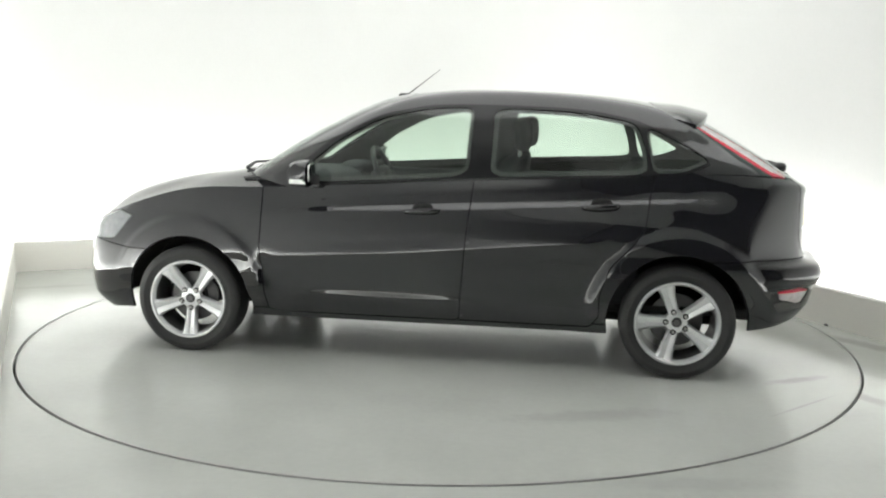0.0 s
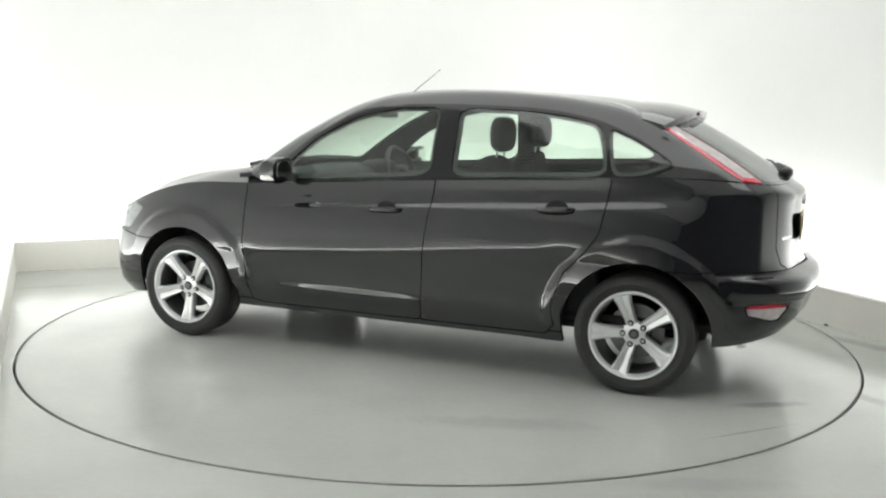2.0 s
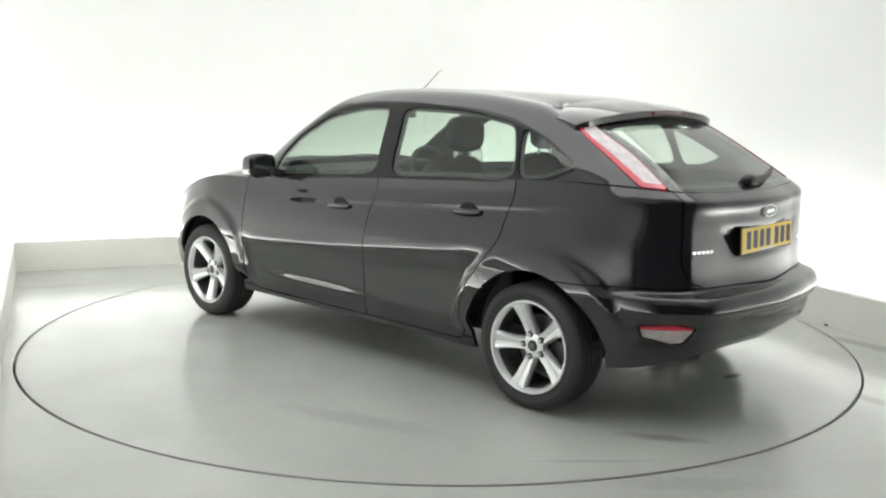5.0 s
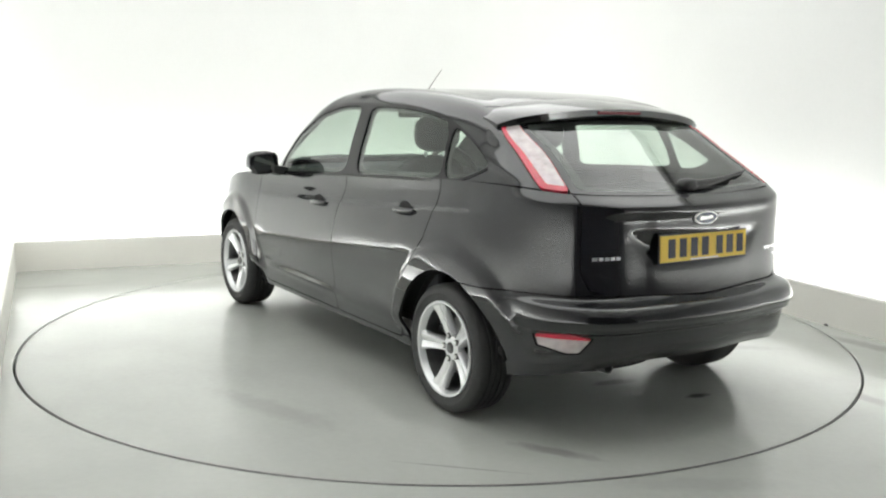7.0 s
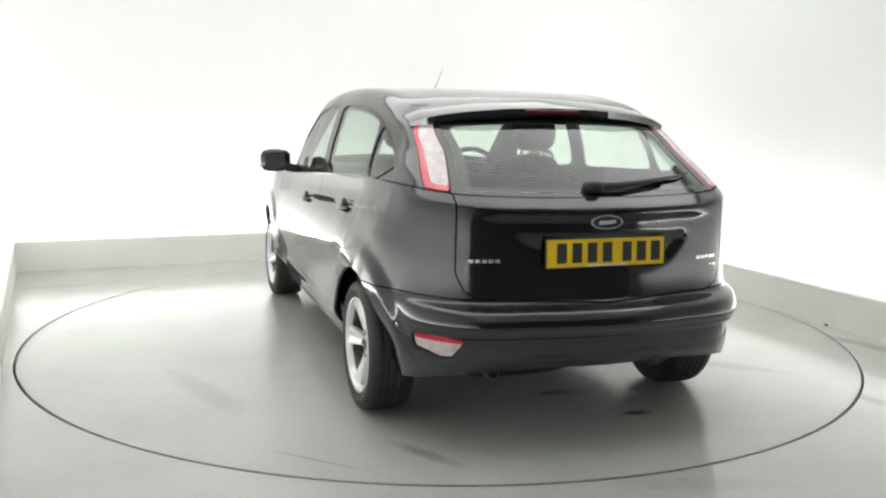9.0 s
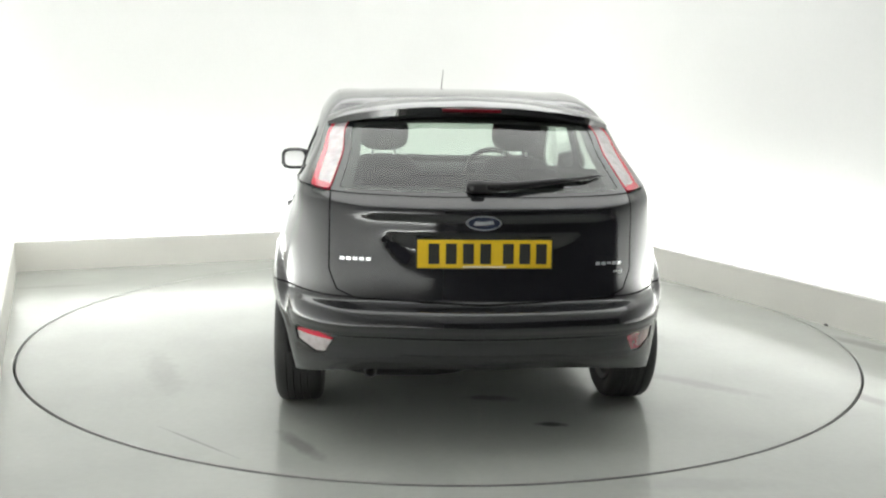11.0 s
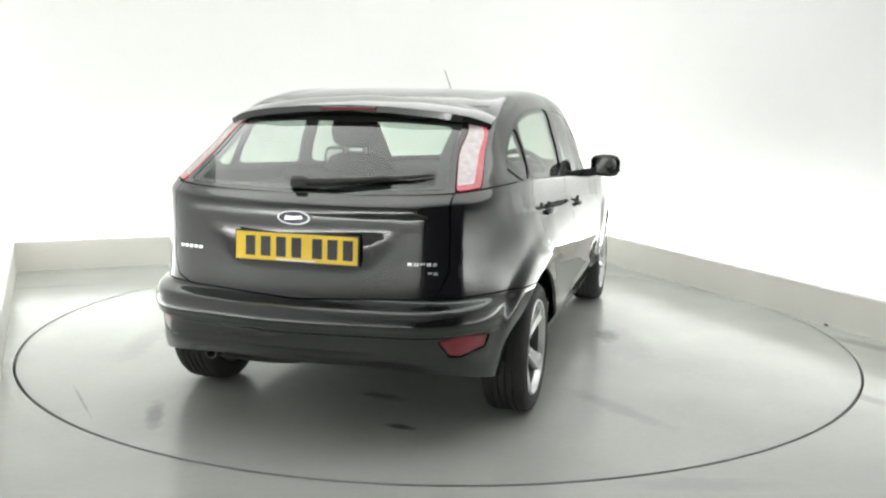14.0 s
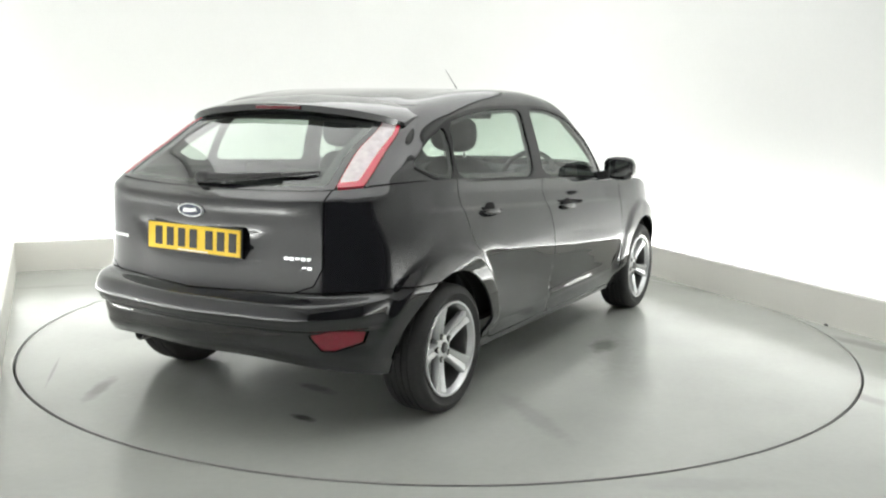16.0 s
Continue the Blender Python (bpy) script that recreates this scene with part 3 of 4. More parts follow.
# lines of the cabin from the windscreen's middle round the side to the rear window's middle
PILLAR_FOOT = [(1.125, 0, 0.985), (1.09, 0.4, 0.98), (0.97, 0.665, 0.965), (0.78, 0.768, 0.925), (0.3, 0.785, 0.95),
               (-0.245, 0.788, 0.988), (-0.7, 0.784, 1.012), (-1.13, 0.775, 1.032), (-1.45, 0.752, 1.044),
               (-1.69, 0.715, 1.042), (-1.836, 0.600, 1.026), (-1.922, 0.3, 1.013), (-1.95, 0, 1.012)]  # foot of the windscreen, belt line, foot of the rear window
PILLAR_WAIST = [(0.695, 0, 1.232), (0.675, 0.37, 1.228), (0.595, 0.62, 1.216), (0.46, 0.708, 1.222), (0.2, 0.742, 1.17),
                (-0.25, 0.742, 1.188), (-0.68, 0.735, 1.202), (-1.09, 0.718, 1.2), (-1.37, 0.685, 1.18),
                (-1.53, 0.655, 1.162), (-1.63, 0.555, 1.16), (-1.69, 0.29, 1.16), (-1.71, 0, 1.16)]  # half way up the glass
ROOF_RAIL = [(0.245, 0, 1.422), (0.225, 0.34, 1.418), (0.19, 0.54, 1.404), (0.12, 0.605, 1.411), (-0.04, 0.62, 1.428),
             (-0.27, 0.622, 1.436), (-0.65, 0.616, 1.428), (-0.98, 0.603, 1.396), (-1.2, 0.597, 1.352),
             (-1.345, 0.602, 1.286), (-1.385, 0.525, 1.294), (-1.405, 0.275, 1.316), (-1.415, 0, 1.322)]  # roof rail, top of both screens
ROOF_SHOULDER = [(0.12, 0, 1.437), (0.1, 0.26, 1.437), (0.05, 0.4, 1.434), (0.0, 0.44, 1.439), (-0.1, 0.44, 1.447),
                 (-0.3, 0.44, 1.450), (-0.63, 0.44, 1.443), (-0.92, 0.44, 1.421), (-1.1, 0.43, 1.394),
                 (-1.2, 0.42, 1.367), (-1.25, 0.36, 1.357), (-1.29, 0.2, 1.363), (-1.33, 0, 1.355)]  # inner roof
ROOF_SPINE = [(0.0, 0, 1.449), (-0.06, 0, 1.452), (-0.13, 0, 1.455), (-0.2, 0, 1.456), (-0.3, 0, 1.457),
              (-0.42, 0, 1.457), (-0.62, 0, 1.452), (-0.85, 0, 1.439), (-1.0, 0, 1.425),
              (-1.1, 0, 1.411), (-1.17, 0, 1.398), (-1.22, 0, 1.387), (-1.27, 0, 1.377)]  # middle of the roof
GREEN = list(zip(PILLAR_FOOT, PILLAR_WAIST, ROOF_RAIL, ROOF_SHOULDER, ROOF_SPINE))

BONNET = [((2.075, 0, 0.66), (2.04, 0, 0.710), (1.95, 0, 0.788)), ((2.03, 0.40, 0.663), (1.95, 0.30, 0.772), (1.85, 0, 0.838)),
          ((1.90, 0.66, 0.705), (1.75, 0.47, 0.846), (1.65, 0, 0.893)), ((1.70, 0.755, 0.785), (1.55, 0.54, 0.899), (1.45, 0, 0.932)),
          ((1.32, 0.802, 0.895), (1.30, 0.54, 0.940), (1.25, 0, 0.966)), ((0.89, 0.800, 0.917), (1.04, 0.57, 0.972), (1.12, 0, 0.986))]

# outlines in the side view (length, height)
FRONT_WINDOW = [(0.62, 0.952), (0.2, 0.978), (-0.212, 1.004), (-0.222, 1.2), (-0.235, 1.357), (0.0, 1.350), (0.255, 1.298), (0.49, 1.18), (0.645, 1.05), (0.672, 0.985)]
REAR_WINDOW = [(-0.322, 1.002), (-0.7, 1.020), (-1.126, 1.036), (-1.116, 1.15), (-1.066, 1.291), (-0.87, 1.328), (-0.69, 1.347), (-0.335, 1.357), (-0.335, 1.2)]
QUARTER_WINDOW = [(-1.150, 1.040), (-1.29, 1.049), (-1.436, 1.106), (-1.36, 1.157), (-1.25, 1.216), (-1.105, 1.279)]
SURROUND = [(0.80, 0.930), (0.2, 0.962), (-0.3, 0.992), (-1.16, 1.030), (-1.30, 1.040), (-1.45, 1.105), (-1.26, 1.225), (-1.06, 1.308), (-0.87, 1.346),
            (-0.69, 1.364), (-0.28, 1.374), (0.0, 1.368), (0.27, 1.315), (0.51, 1.195), (0.68, 1.065)]
FRONT_DOOR = [(0.885, 1.2), (0.885, 0.90), (0.895, 0.60), (0.875, 0.42), (0.865, 0.262), (0.80, 0.245), (-0.18, 0.245), (-0.215, 0.7), (-0.245, 0.99), (-0.245, 1.2)]
REAR_DOOR = [(-0.245, 1.2), (-0.245, 0.99), (-0.215, 0.7), (-0.18, 0.245), (-0.86, 0.245), (-0.905, 0.30), (-0.905, 0.42), (-0.955, 0.57), (-1.06, 0.68), (-1.12, 0.77), (-1.155, 1.02), (-1.155, 1.2)]
TAILGATE = [(-0.595, 1.3), (-0.602, 0.95), (-0.605, 0.72), (-0.575, 0.645), (-0.50, 0.615), (0.0, 0.600), (0.50, 0.615), (0.575, 0.645), (0.605, 0.72), (0.602, 0.95), (0.595, 1.3)]
LAMP_LOW = [(0.745, 0.462), (0.735, 0.415), (0.66, 0.388), (0.622, 0.392), (0.588, 0.458), (0.66, 0.470)]


def two(name, sk, material, parent, label="", flange=0.012):
    """The same part on both sides of the car."""
    return panel(name, sk, material, parent, label, flange), panel(name, sk.mirrored(), material, parent, label, flange)


def whole(name, sk, material, parent, label="", flange=0.012):
    """One part that runs across the middle."""
    return panel(name, join(sk, sk.mirrored()), material, parent, label, flange)


def blend_belt(low, green):
    """Lets the sheet under the belt and the pillar above it share one smooth shading behind the rear door."""
    top = low.A[:, 1] > low.A[:, 1].max() - 1e-6
    foot = green.A[:, 1] < 1e-6
    Vt, Nt, Vf, Nf = low.V[top], low.N[top], green.V[foot], green.N[foot]
    near = np.argmin(((Vt[:, None] - Vf[None]) ** 2).sum(2), 1)
    Ns = Nt + Nf[near]
    Ns /= np.linalg.norm(Ns, axis=1, keepdims=True)
    for sk, reach in ((low, 0.09), (green, 0.10)):
        pick = np.where((sk.V[:, 0] < -1.12) & (sk.V[:, 1] > 0.62) & (sk.V[:, 2] > 0.90) & (sk.V[:, 2] < 1.20))[0]
        d = np.sqrt(((sk.V[pick][:, None] - Vt[None]) ** 2).sum(2))
        j = d.argmin(1)
        w = np.clip(1 - d[np.arange(len(pick)), j] / reach, 0, 1) * np.clip((-1.12 - sk.V[pick, 0]) / 0.08, 0, 1) * np.clip((sk.V[pick, 1] - 0.62) / 0.05, 0, 1)
        w = (w * w * (3 - 2 * w))[:, None]
        n = sk.N[pick] * (1 - w) + Ns[j] * w
        sk.N[pick] = n / np.linalg.norm(n, axis=1, keepdims=True)


def build_car():
    car = tagged(new("car"), "black five-door hatchback car with silver alloy wheels on the turntable", "car")
    car.empty_display_size = 0.3
    G = 0.0028
    P, au, av = net(lower_net(), 18, 9, mono=True)
    P = flare(P)
    P = tail_lines(crease(recess(P)))
    low = skin(P, au, av)
    Pg, gu, gv = net(GREEN, 14, 12, sym_u=True, sym_v=True)
    green = skin(Pg, gu, gv)
    blend_belt(low, green)
    low_all = low

    def d_arch(s, r=ARCH_R):
        f = np.hypot(s.V[:, 0] - HUB_F, s.V[:, 2] - HUB_Z + 0.005)
        b = np.hypot(s.V[:, 0] - HUB_R, s.V[:, 2] - HUB_Z + 0.005)
        return np.where(s.V[:, 1] > 0.5, r - np.minimum(f, b), -1)

    inner = low.offset(-0.016)
    low = low.cut(d_arch(low))
    # dark inner shell behind the panel joints
    inner = inner.cut(d_arch(inner, ARCH_R - 0.004))
    whole("inner_shell", inner, M_DARK, car, "", 0)

    def split(s, d):
        return s.cut(d(s) + G), s.cut(G - d(s))

    tail, low = split(low, lambda s: np.maximum(sdf(s.V[:, 1], s.V[:, 2], TAILGATE), s.V[:, 0] + 1.6))
    bump, low = split(low, lambda s: np.maximum(s.V[:, 2] - 0.618, s.V[:, 0] + 1.30))
    nose, low = split(low, lambda s: np.maximum(s.V[:, 2] - 0.565 - 0.10 * np.clip(s.V[:, 0] - 1.7, 0, 1), 1.45 - s.V[:, 0] - 0.25 * (s.V[:, 2] - 0.3)))
    lampf, low = split(low, lambda s: sdf(s.V[:, 0], s.V[:, 2], [(1.66, 0.735), (1.78, 0.60), (2.3, 0.56), (2.3, 0.80), (1.9, 0.80)]))
    door_f, low = split(low, lambda s: sdf(s.V[:, 0], s.V[:, 2], FRONT_DOOR))
    door_r, low = split(low, lambda s: sdf(s.V[:, 0], s.V[:, 2], REAR_DOOR))
    sill, low = split(low, lambda s: np.maximum(s.V[:, 2] - 0.262, np.abs(s.V[:, 0]) - 1.2))
    wing, quarter = low.cut(-low.V[:, 0]), low.cut(low.V[:, 0])
    gate = whole("tailgate", tail, M_PAINT, car)
    # lamps low in the rear bumper
    lens, bump = split(bump, lambda s: np.maximum(sdf(s.V[:, 1], s.V[:, 2], LAMP_LOW), s.V[:, 0] + 1.6))
    rb = whole("rear_bumper", bump, M_PAINT, car)
    strip = lens.offset(-0.004)
    top = strip.cut(0.448 - strip.V[:, 2])
    rest = strip.cut(strip.V[:, 2] - 0.448)
    rev = panel("reversing_lamp", rest, M_CLEAR, rb, "clear reversing lamp with a red upper edge", 0.01)
    panel("red_edge", top, M_RED, rev, "", 0.01)
    panel("fog_lamp", strip.mirrored(), M_FOG, rb, "red rear fog lamp", 0.01)
    fb = whole("front_bumper", nose, M_PAINT, car)
    two("headlight", lampf, M_HEAD, car, "clear headlight lens")
    two("front_wing", wing, M_PAINT, car)
    two("quarter_panel", quarter, M_PAINT, car)
    two("sill", sill, M_PAINT, car)
    doors = {}
    for nm, sk in (("front_door", door_f), ("rear_door", door_r)):
        doors[nm] = two(nm, sk, M_PAINT, car)
    # bonnet
    Pb, bu, bv = net(BONNET, 12, 10, sym_u=False, sym_v=True)
    hood = skin(Pb, bu, bv)
    whole("bonnet", hood.cut(hood.V[:, 0] * 0 + G + 0.02 - hood.A[:, 1]), M_PAINT, car)
    # pillars, roof and glass
    side = lambda s: np.maximum(2.55 - s.A[:, 0], s.A[:, 0] - 9.0)

    def d_side(s, poly, k=2):
        return np.maximum(sdf(s.V[:, 0], s.V[:, 2], rounded(poly, k, 0.16)), side(s))

    def d_screen(s):
        return np.maximum.reduce([s.A[:, 0] - 1.93, s.A[:, 1] - 1.93, 0.12 - s.A[:, 1]])

    def d_back(s):
        return np.maximum.reduce([10.12 - s.A[:, 0], s.A[:, 1] - 1.96, 0.10 - s.A[:, 1]])

    def d_lamp(s, g=0.0):
        u, v = s.A[:, 0], s.A[:, 1]
        edge = 9.34 - 0.32 * np.clip(v / 1.5, 0, 1) ** 0.8 + 0.15 * np.clip(v - 1.6, 0, 1)
        return np.maximum.reduce([(edge - u) * 0.16, (u - 9.98) * 0.16, (v - 1.95) * 0.18, (0.0 - v) * 0.18]) + g

    def d_core(s):
        u, v = s.A[:, 0], s.A[:, 1]
        edge = 9.34 - 0.32 * np.clip(v / 1.5, 0, 1) ** 0.8 + 0.15 * np.clip(v - 1.6, 0, 1)
        return np.maximum.reduce([(edge - u) * 0.16 + 0.038, (u - 9.98) * 0.16 + 0.004, (v - 1.95) * 0.18 + 0.004, (0.0 - v) * 0.18 + 0.030 + 0.012 * np.clip(9.6 - u, 0, 1)])

    lining = green.offset(-0.022)
    for fn, lap in ((lambda s: d_side(s, FRONT_WINDOW), 0.020), (lambda s: d_side(s, REAR_WINDOW), 0.022), (lambda s: d_side(s, QUARTER_WINDOW), 0.014), (d_screen, 0.02), (d_back, 0.02)):
        lining = lining.cut(-lap - fn(lining))
    whole("cabin_lining", lining, M_LINER, car, "grey cloth cabin lining", 0)
    back_all = green
    screen, green = green.cut(d_screen(green)), green.cut(-d_screen(green))
    back, green = green.cut(d_back(green)), green.cut(-d_back(green))
    lamp, green = split(green, d_lamp)
    win_f, green = green.cut(d_side(green, FRONT_WINDOW)), green.cut(-d_side(green, FRONT_WINDOW))
    win_r, green = green.cut(d_side(green, REAR_WINDOW)), green.cut(-d_side(green, REAR_WINDOW))
    win_q, green = green.cut(d_side(green, QUARTER_WINDOW)), green.cut(-d_side(green, QUARTER_WINDOW))
    frame_s, green = green.cut(d_side(green, SURROUND)), green.cut(-d_side(green, SURROUND))
    roof, pillars = split(green, lambda s: np.maximum.reduce([2.12 - s.A[:, 1], -s.V[:, 0] - 1.19]))
    whole("roof", roof, M_PAINT, car)
    whole("pillar_frame", pillars, M_PAINT, car)
    two("window_surround", frame_s, M_GLOSS, car, "black window surround", 0.02)
    for nm, sk, m in (("front_door_window", win_f, M_GLASS), ("rear_door_window", win_r, M_GLASS), ("quarter_window", win_q, M_GLASS)):
        for o in two(nm, sk.offset(-0.006), m, car, "green-tinted side window", 0):
            o.visible_shadow = False
    ws = whole("windscreen", screen.offset(-0.003), M_GLASS, car, "green-tinted windscreen", 0)
    frit = lambda s: np.maximum.reduce([10.28 - s.A[:, 0], s.A[:, 1] - 1.80, 0.20 - s.A[:, 1]])
    rw = whole("rear_window", back.offset(-0.003), M_REARGLASS, car, "tinted rear window", 0)
    band = back.cut(-frit(back)).offset(-0.0065)
    whole("window_border", band, M_BAR, rw, "black printed border", 0)
    ws.visible_shadow = rw.visible_shadow = False
    core, rim = lamp.cut(d_core(lamp)), lamp.cut(-d_core(lamp))
    for sk_r, sk_c in ((rim, core), (rim.mirrored(), core.mirrored())):
        tl = panel("tail_light", sk_r.offset(0.003), M_RED, car, "red-edged tail light with a clear inner lens", 0.014)
        panel("clear_lens", sk_c.offset(0.002), M_CLEAR, tl, "clear ribbed lens", 0.01)
    return car, gate, rb, doors, ws, rw, low_all, back_all


def build_wheels(car):
    tyre_prof = [(RIM_R - 0.004, -0.085), (0.232, -0.098), (0.262, -0.102), (0.280, -0.092), (0.289, -0.078), (TYRE_R, -0.06)]
    for yy in (-0.045, -0.015, 0.015, 0.045):
        tyre_prof += [(TYRE_R, yy - 0.005), (TYRE_R - 0.007, yy - 0.004), (TYRE_R - 0.007, yy + 0.004), (TYRE_R, yy + 0.005)]
    tyre_prof += [(TYRE_R, 0.06), (0.289, 0.078), (0.280, 0.092), (0.262, 0.102), (0.250, 0.1035), (0.247, 0.1015), (0.232, 0.098), (RIM_R - 0.004, 0.085)]
    made = None
    wheels = []
    for hx in (HUB_F, HUB_R):
        for sgn in (1, -1):
            m = Matrix.Translation((hx, sgn * (HUB_Y - 0.075), HUB_Z)) @ (Matrix.Identity(4) if sgn > 0 else Matrix.Rotation(math.pi, 4, "Z"))
            if made is None:
                wheel = part("wheel", lathe_bm([(0.0, -0.06), (0.06, -0.06), (0.06, 0.02), (0.0, 0.02)], 24), M_DARK, car, "silver five-spoke alloy wheel with a black tyre")
                part("tyre", lathe_bm(tyre_prof, 72), M_TYRE, wheel, "black rubber tyre")
                part("brake_disc", lathe_bm([(0.0, 0.0), (0.07, 0.0), (0.075, -0.01), (0.135, -0.01), (0.137, -0.02), (0.07, -0.02), (0.0, -0.02)], 40), M_DISC, wheel)
                part("rim_lip", lathe_bm([(RIM_R, 0.092), (RIM_R - 0.003, 0.099), (RIM_R - 0.012, 0.098), (RIM_R - 0.018, 0.088), (RIM_R - 0.024, 0.070)], 72), M_ALLOY, wheel)
                part("rim_barrel", lathe_bm([(RIM_R - 0.024, 0.070), (RIM_R - 0.028, 0.05), (RIM_R - 0.035, -0.08), (RIM_R - 0.01, -0.09)], 72), M_DISC, wheel)
                bm = bmesh.new()
                hub = lathe_bm([(0.0, 0.055), (0.03, 0.058), (0.055, 0.052), (0.062, 0.03), (0.05, 0.0)], 40)
                tmp = bpy.data.meshes.new("tmp")
                hub.to_mesh(tmp)
                hub.free()
                bm.from_mesh(tmp)
                bpy.data.meshes.remove(tmp)
                for k in range(5):
                    a = 2 * math.pi * k / 5 + math.pi / 2 * 3
                    rings = []
                    for r, wdt, y, dep in ((0.035, 0.026, 0.052, 0.04), (0.070, 0.028, 0.055, 0.04), (0.11, 0.031, 0.064, 0.035), (0.155, 0.036, 0.076, 0.03), (0.188, 0.044, 0.086, 0.03), (0.205, 0.060, 0.088, 0.03)):
                        ring = []
                        for w, dy in ((-1.0, -dep), (-1.0, -0.010), (-0.74, 0.001), (-0.30, -0.001), (0.0, -0.008), (0.30, -0.001), (0.74, 0.001), (1.0, -0.010), (1.0, -dep)):
                            x, z = r, w * wdt
                            ring.append(bm.verts.new((x * math.cos(a) - z * math.sin(a), y + dy, x * math.sin(a) + z * math.cos(a))))
                        rings.append(ring)
                    for r0, r1 in zip(rings, rings[1:]):
                        for i in range(len(r0) - 1):
                            bm.faces.new((r0[i], r0[i + 1], r1[i + 1], r1[i]))
                    bm.faces.new(rings[0])
                    bm.faces.new(rings[-1][::-1])
                bmesh.ops.recalc_face_normals(bm, faces=bm.faces[:])
                part("spokes", bm, M_ALLOY, wheel, "five broad silver spokes")
                part("centre_cap", lathe_bm([(0.0, 0.062), (0.024, 0.061), (0.028, 0.055), (0.028, 0.045)], 24), M_TRIM, wheel, "dark centre cap")
                part("cap_emblem", lathe_bm([(0.0, 0.0635), (0.014, 0.0632), (0.015, 0.061)], 20), M_DISC, wheel)
                for k in range(5):
                    a = 2 * math.pi * k / 5 + math.pi / 2 * 3
                    nb = lathe_bm([(0.0, 0.0572), (0.0135, 0.0572), (0.015, 0.0555), (0.015, 0.03)], 12)
                    bmesh.ops.translate(nb, verts=nb.verts[:], vec=(0.054 * math.cos(a), 0, 0.054 * math.sin(a)))
                    part("nut_socket", nb, M_BAR, wheel, "dark nut socket", smooth=False)
                    nb = lathe_bm([(0.0, 0.0625), (0.007, 0.0622), (0.0085, 0.060), (0.0085, 0.05)], 6)
                    bmesh.ops.translate(nb, verts=nb.verts[:], vec=(0.054 * math.cos(a), 0, 0.054 * math.sin(a)))
                    part("wheel_nut", nb, M_STEEL, wheel, "steel wheel nut", smooth=False)
                made = wheel
                wheel.matrix_basis = m
                w = wheel
            else:
                w = copy_thing(made, m @ Matrix.Rotation(radians(-17 if hx == HUB_R else 0), 4, "Y"))
            wheels.append(w)
    # arch liners: dark half drums, open to the side
    for hx in (HUB_F, HUB_R):
        for sgn in (1, -1):
            vs, fs = [], []
            angs = np.linspace(0.06, math.pi - 0.06, 30)
            for y in (0.79, 0.52):
                vs += [(hx + (ARCH_R + 0.003) * math.cos(a), sgn * y, HUB_Z + (ARCH_R + 0.003) * math.sin(a)) for a in angs]
            n = len(angs)
            fs = [(k, k + 1, n + k + 1, n + k) for k in range(n - 1)] + [tuple(range(n, 2 * n))]
            obj("arch_liner", vs, fs, M_DARK, car)
    return wheels


# ---- fittings of the car ----


def on_side(sk, x, z):
    """Half width of the sheet at length x and height z."""
    d = (sk.V[:, 0] - x) ** 2 + (sk.V[:, 2] - z) ** 2 + 9 * (sk.V[:, 1] < 0.35)
    k = np.argsort(d)[:4]
    w = 1 / (d[k] + 1e-5)
    return float((sk.V[k, 1] * w).sum() / w.sum())


def on_back(sk, y, z):
    """Length of the sheet at its rear, at y and height z."""
    d = (sk.V[:, 1] - abs(y)) ** 2 + (sk.V[:, 2] - z) ** 2 + 9 * (sk.V[:, 0] > -1.3)
    k = np.argsort(d)[:4]
    w = 1 / (d[k] + 1e-5)
    return float((sk.V[k, 0] * w).sum() / w.sum())


def loft_bm(rings, closed=True):
    """Skins rings of points one after another, with flat ends."""
    bm = bmesh.new()
    vs = [[bm.verts.new(p) for p in r] for r in rings]
    n = len(vs[0])
    for a, b in zip(vs, vs[1:]):
        for k in range(n):
            bm.faces.new((a[k], a[(k + 1) % n], b[(k + 1) % n], b[k]))
    if closed:
        bm.faces.new(vs[0][::-1])
        bm.faces.new(vs[-1])
    bmesh.ops.recalc_face_normals(bm, faces=bm.faces[:])
    return bm


def egg(cx, cy, cz, rx, ry, rz, power=2.6, nu=24, nv=14):
    """A rounded block."""
    bm = bmesh.new()
    bmesh.ops.create_uvsphere(bm, u_segments=nu, v_segments=nv, radius=1.0)
    for v in bm.verts:
        x, y, z = v.co
        s = (abs(x) ** power + abs(y) ** power + abs(z) ** power) ** (-1 / power)
        v.co = Vector((cx + rx * x * s, cy + ry * y * s, cz + rz * z * s))
    return bm


def slab(name, pts, d, material, parent, label="", bevel=0.002):
    """A flat outline given a thickness d."""
    bm = bmesh.new()
    f = bm.faces.new([bm.verts.new(p) for p in pts])
    r = bmesh.ops.extrude_face_region(bm, geom=[f])
    bmesh.ops.translate(bm, verts=[v for v in r["geom"] if isinstance(v, bmesh.types.BMVert)], vec=d)
    bmesh.ops.recalc_face_normals(bm, faces=bm.faces[:])
    return part(name, bm, material, parent, label, smooth=False)


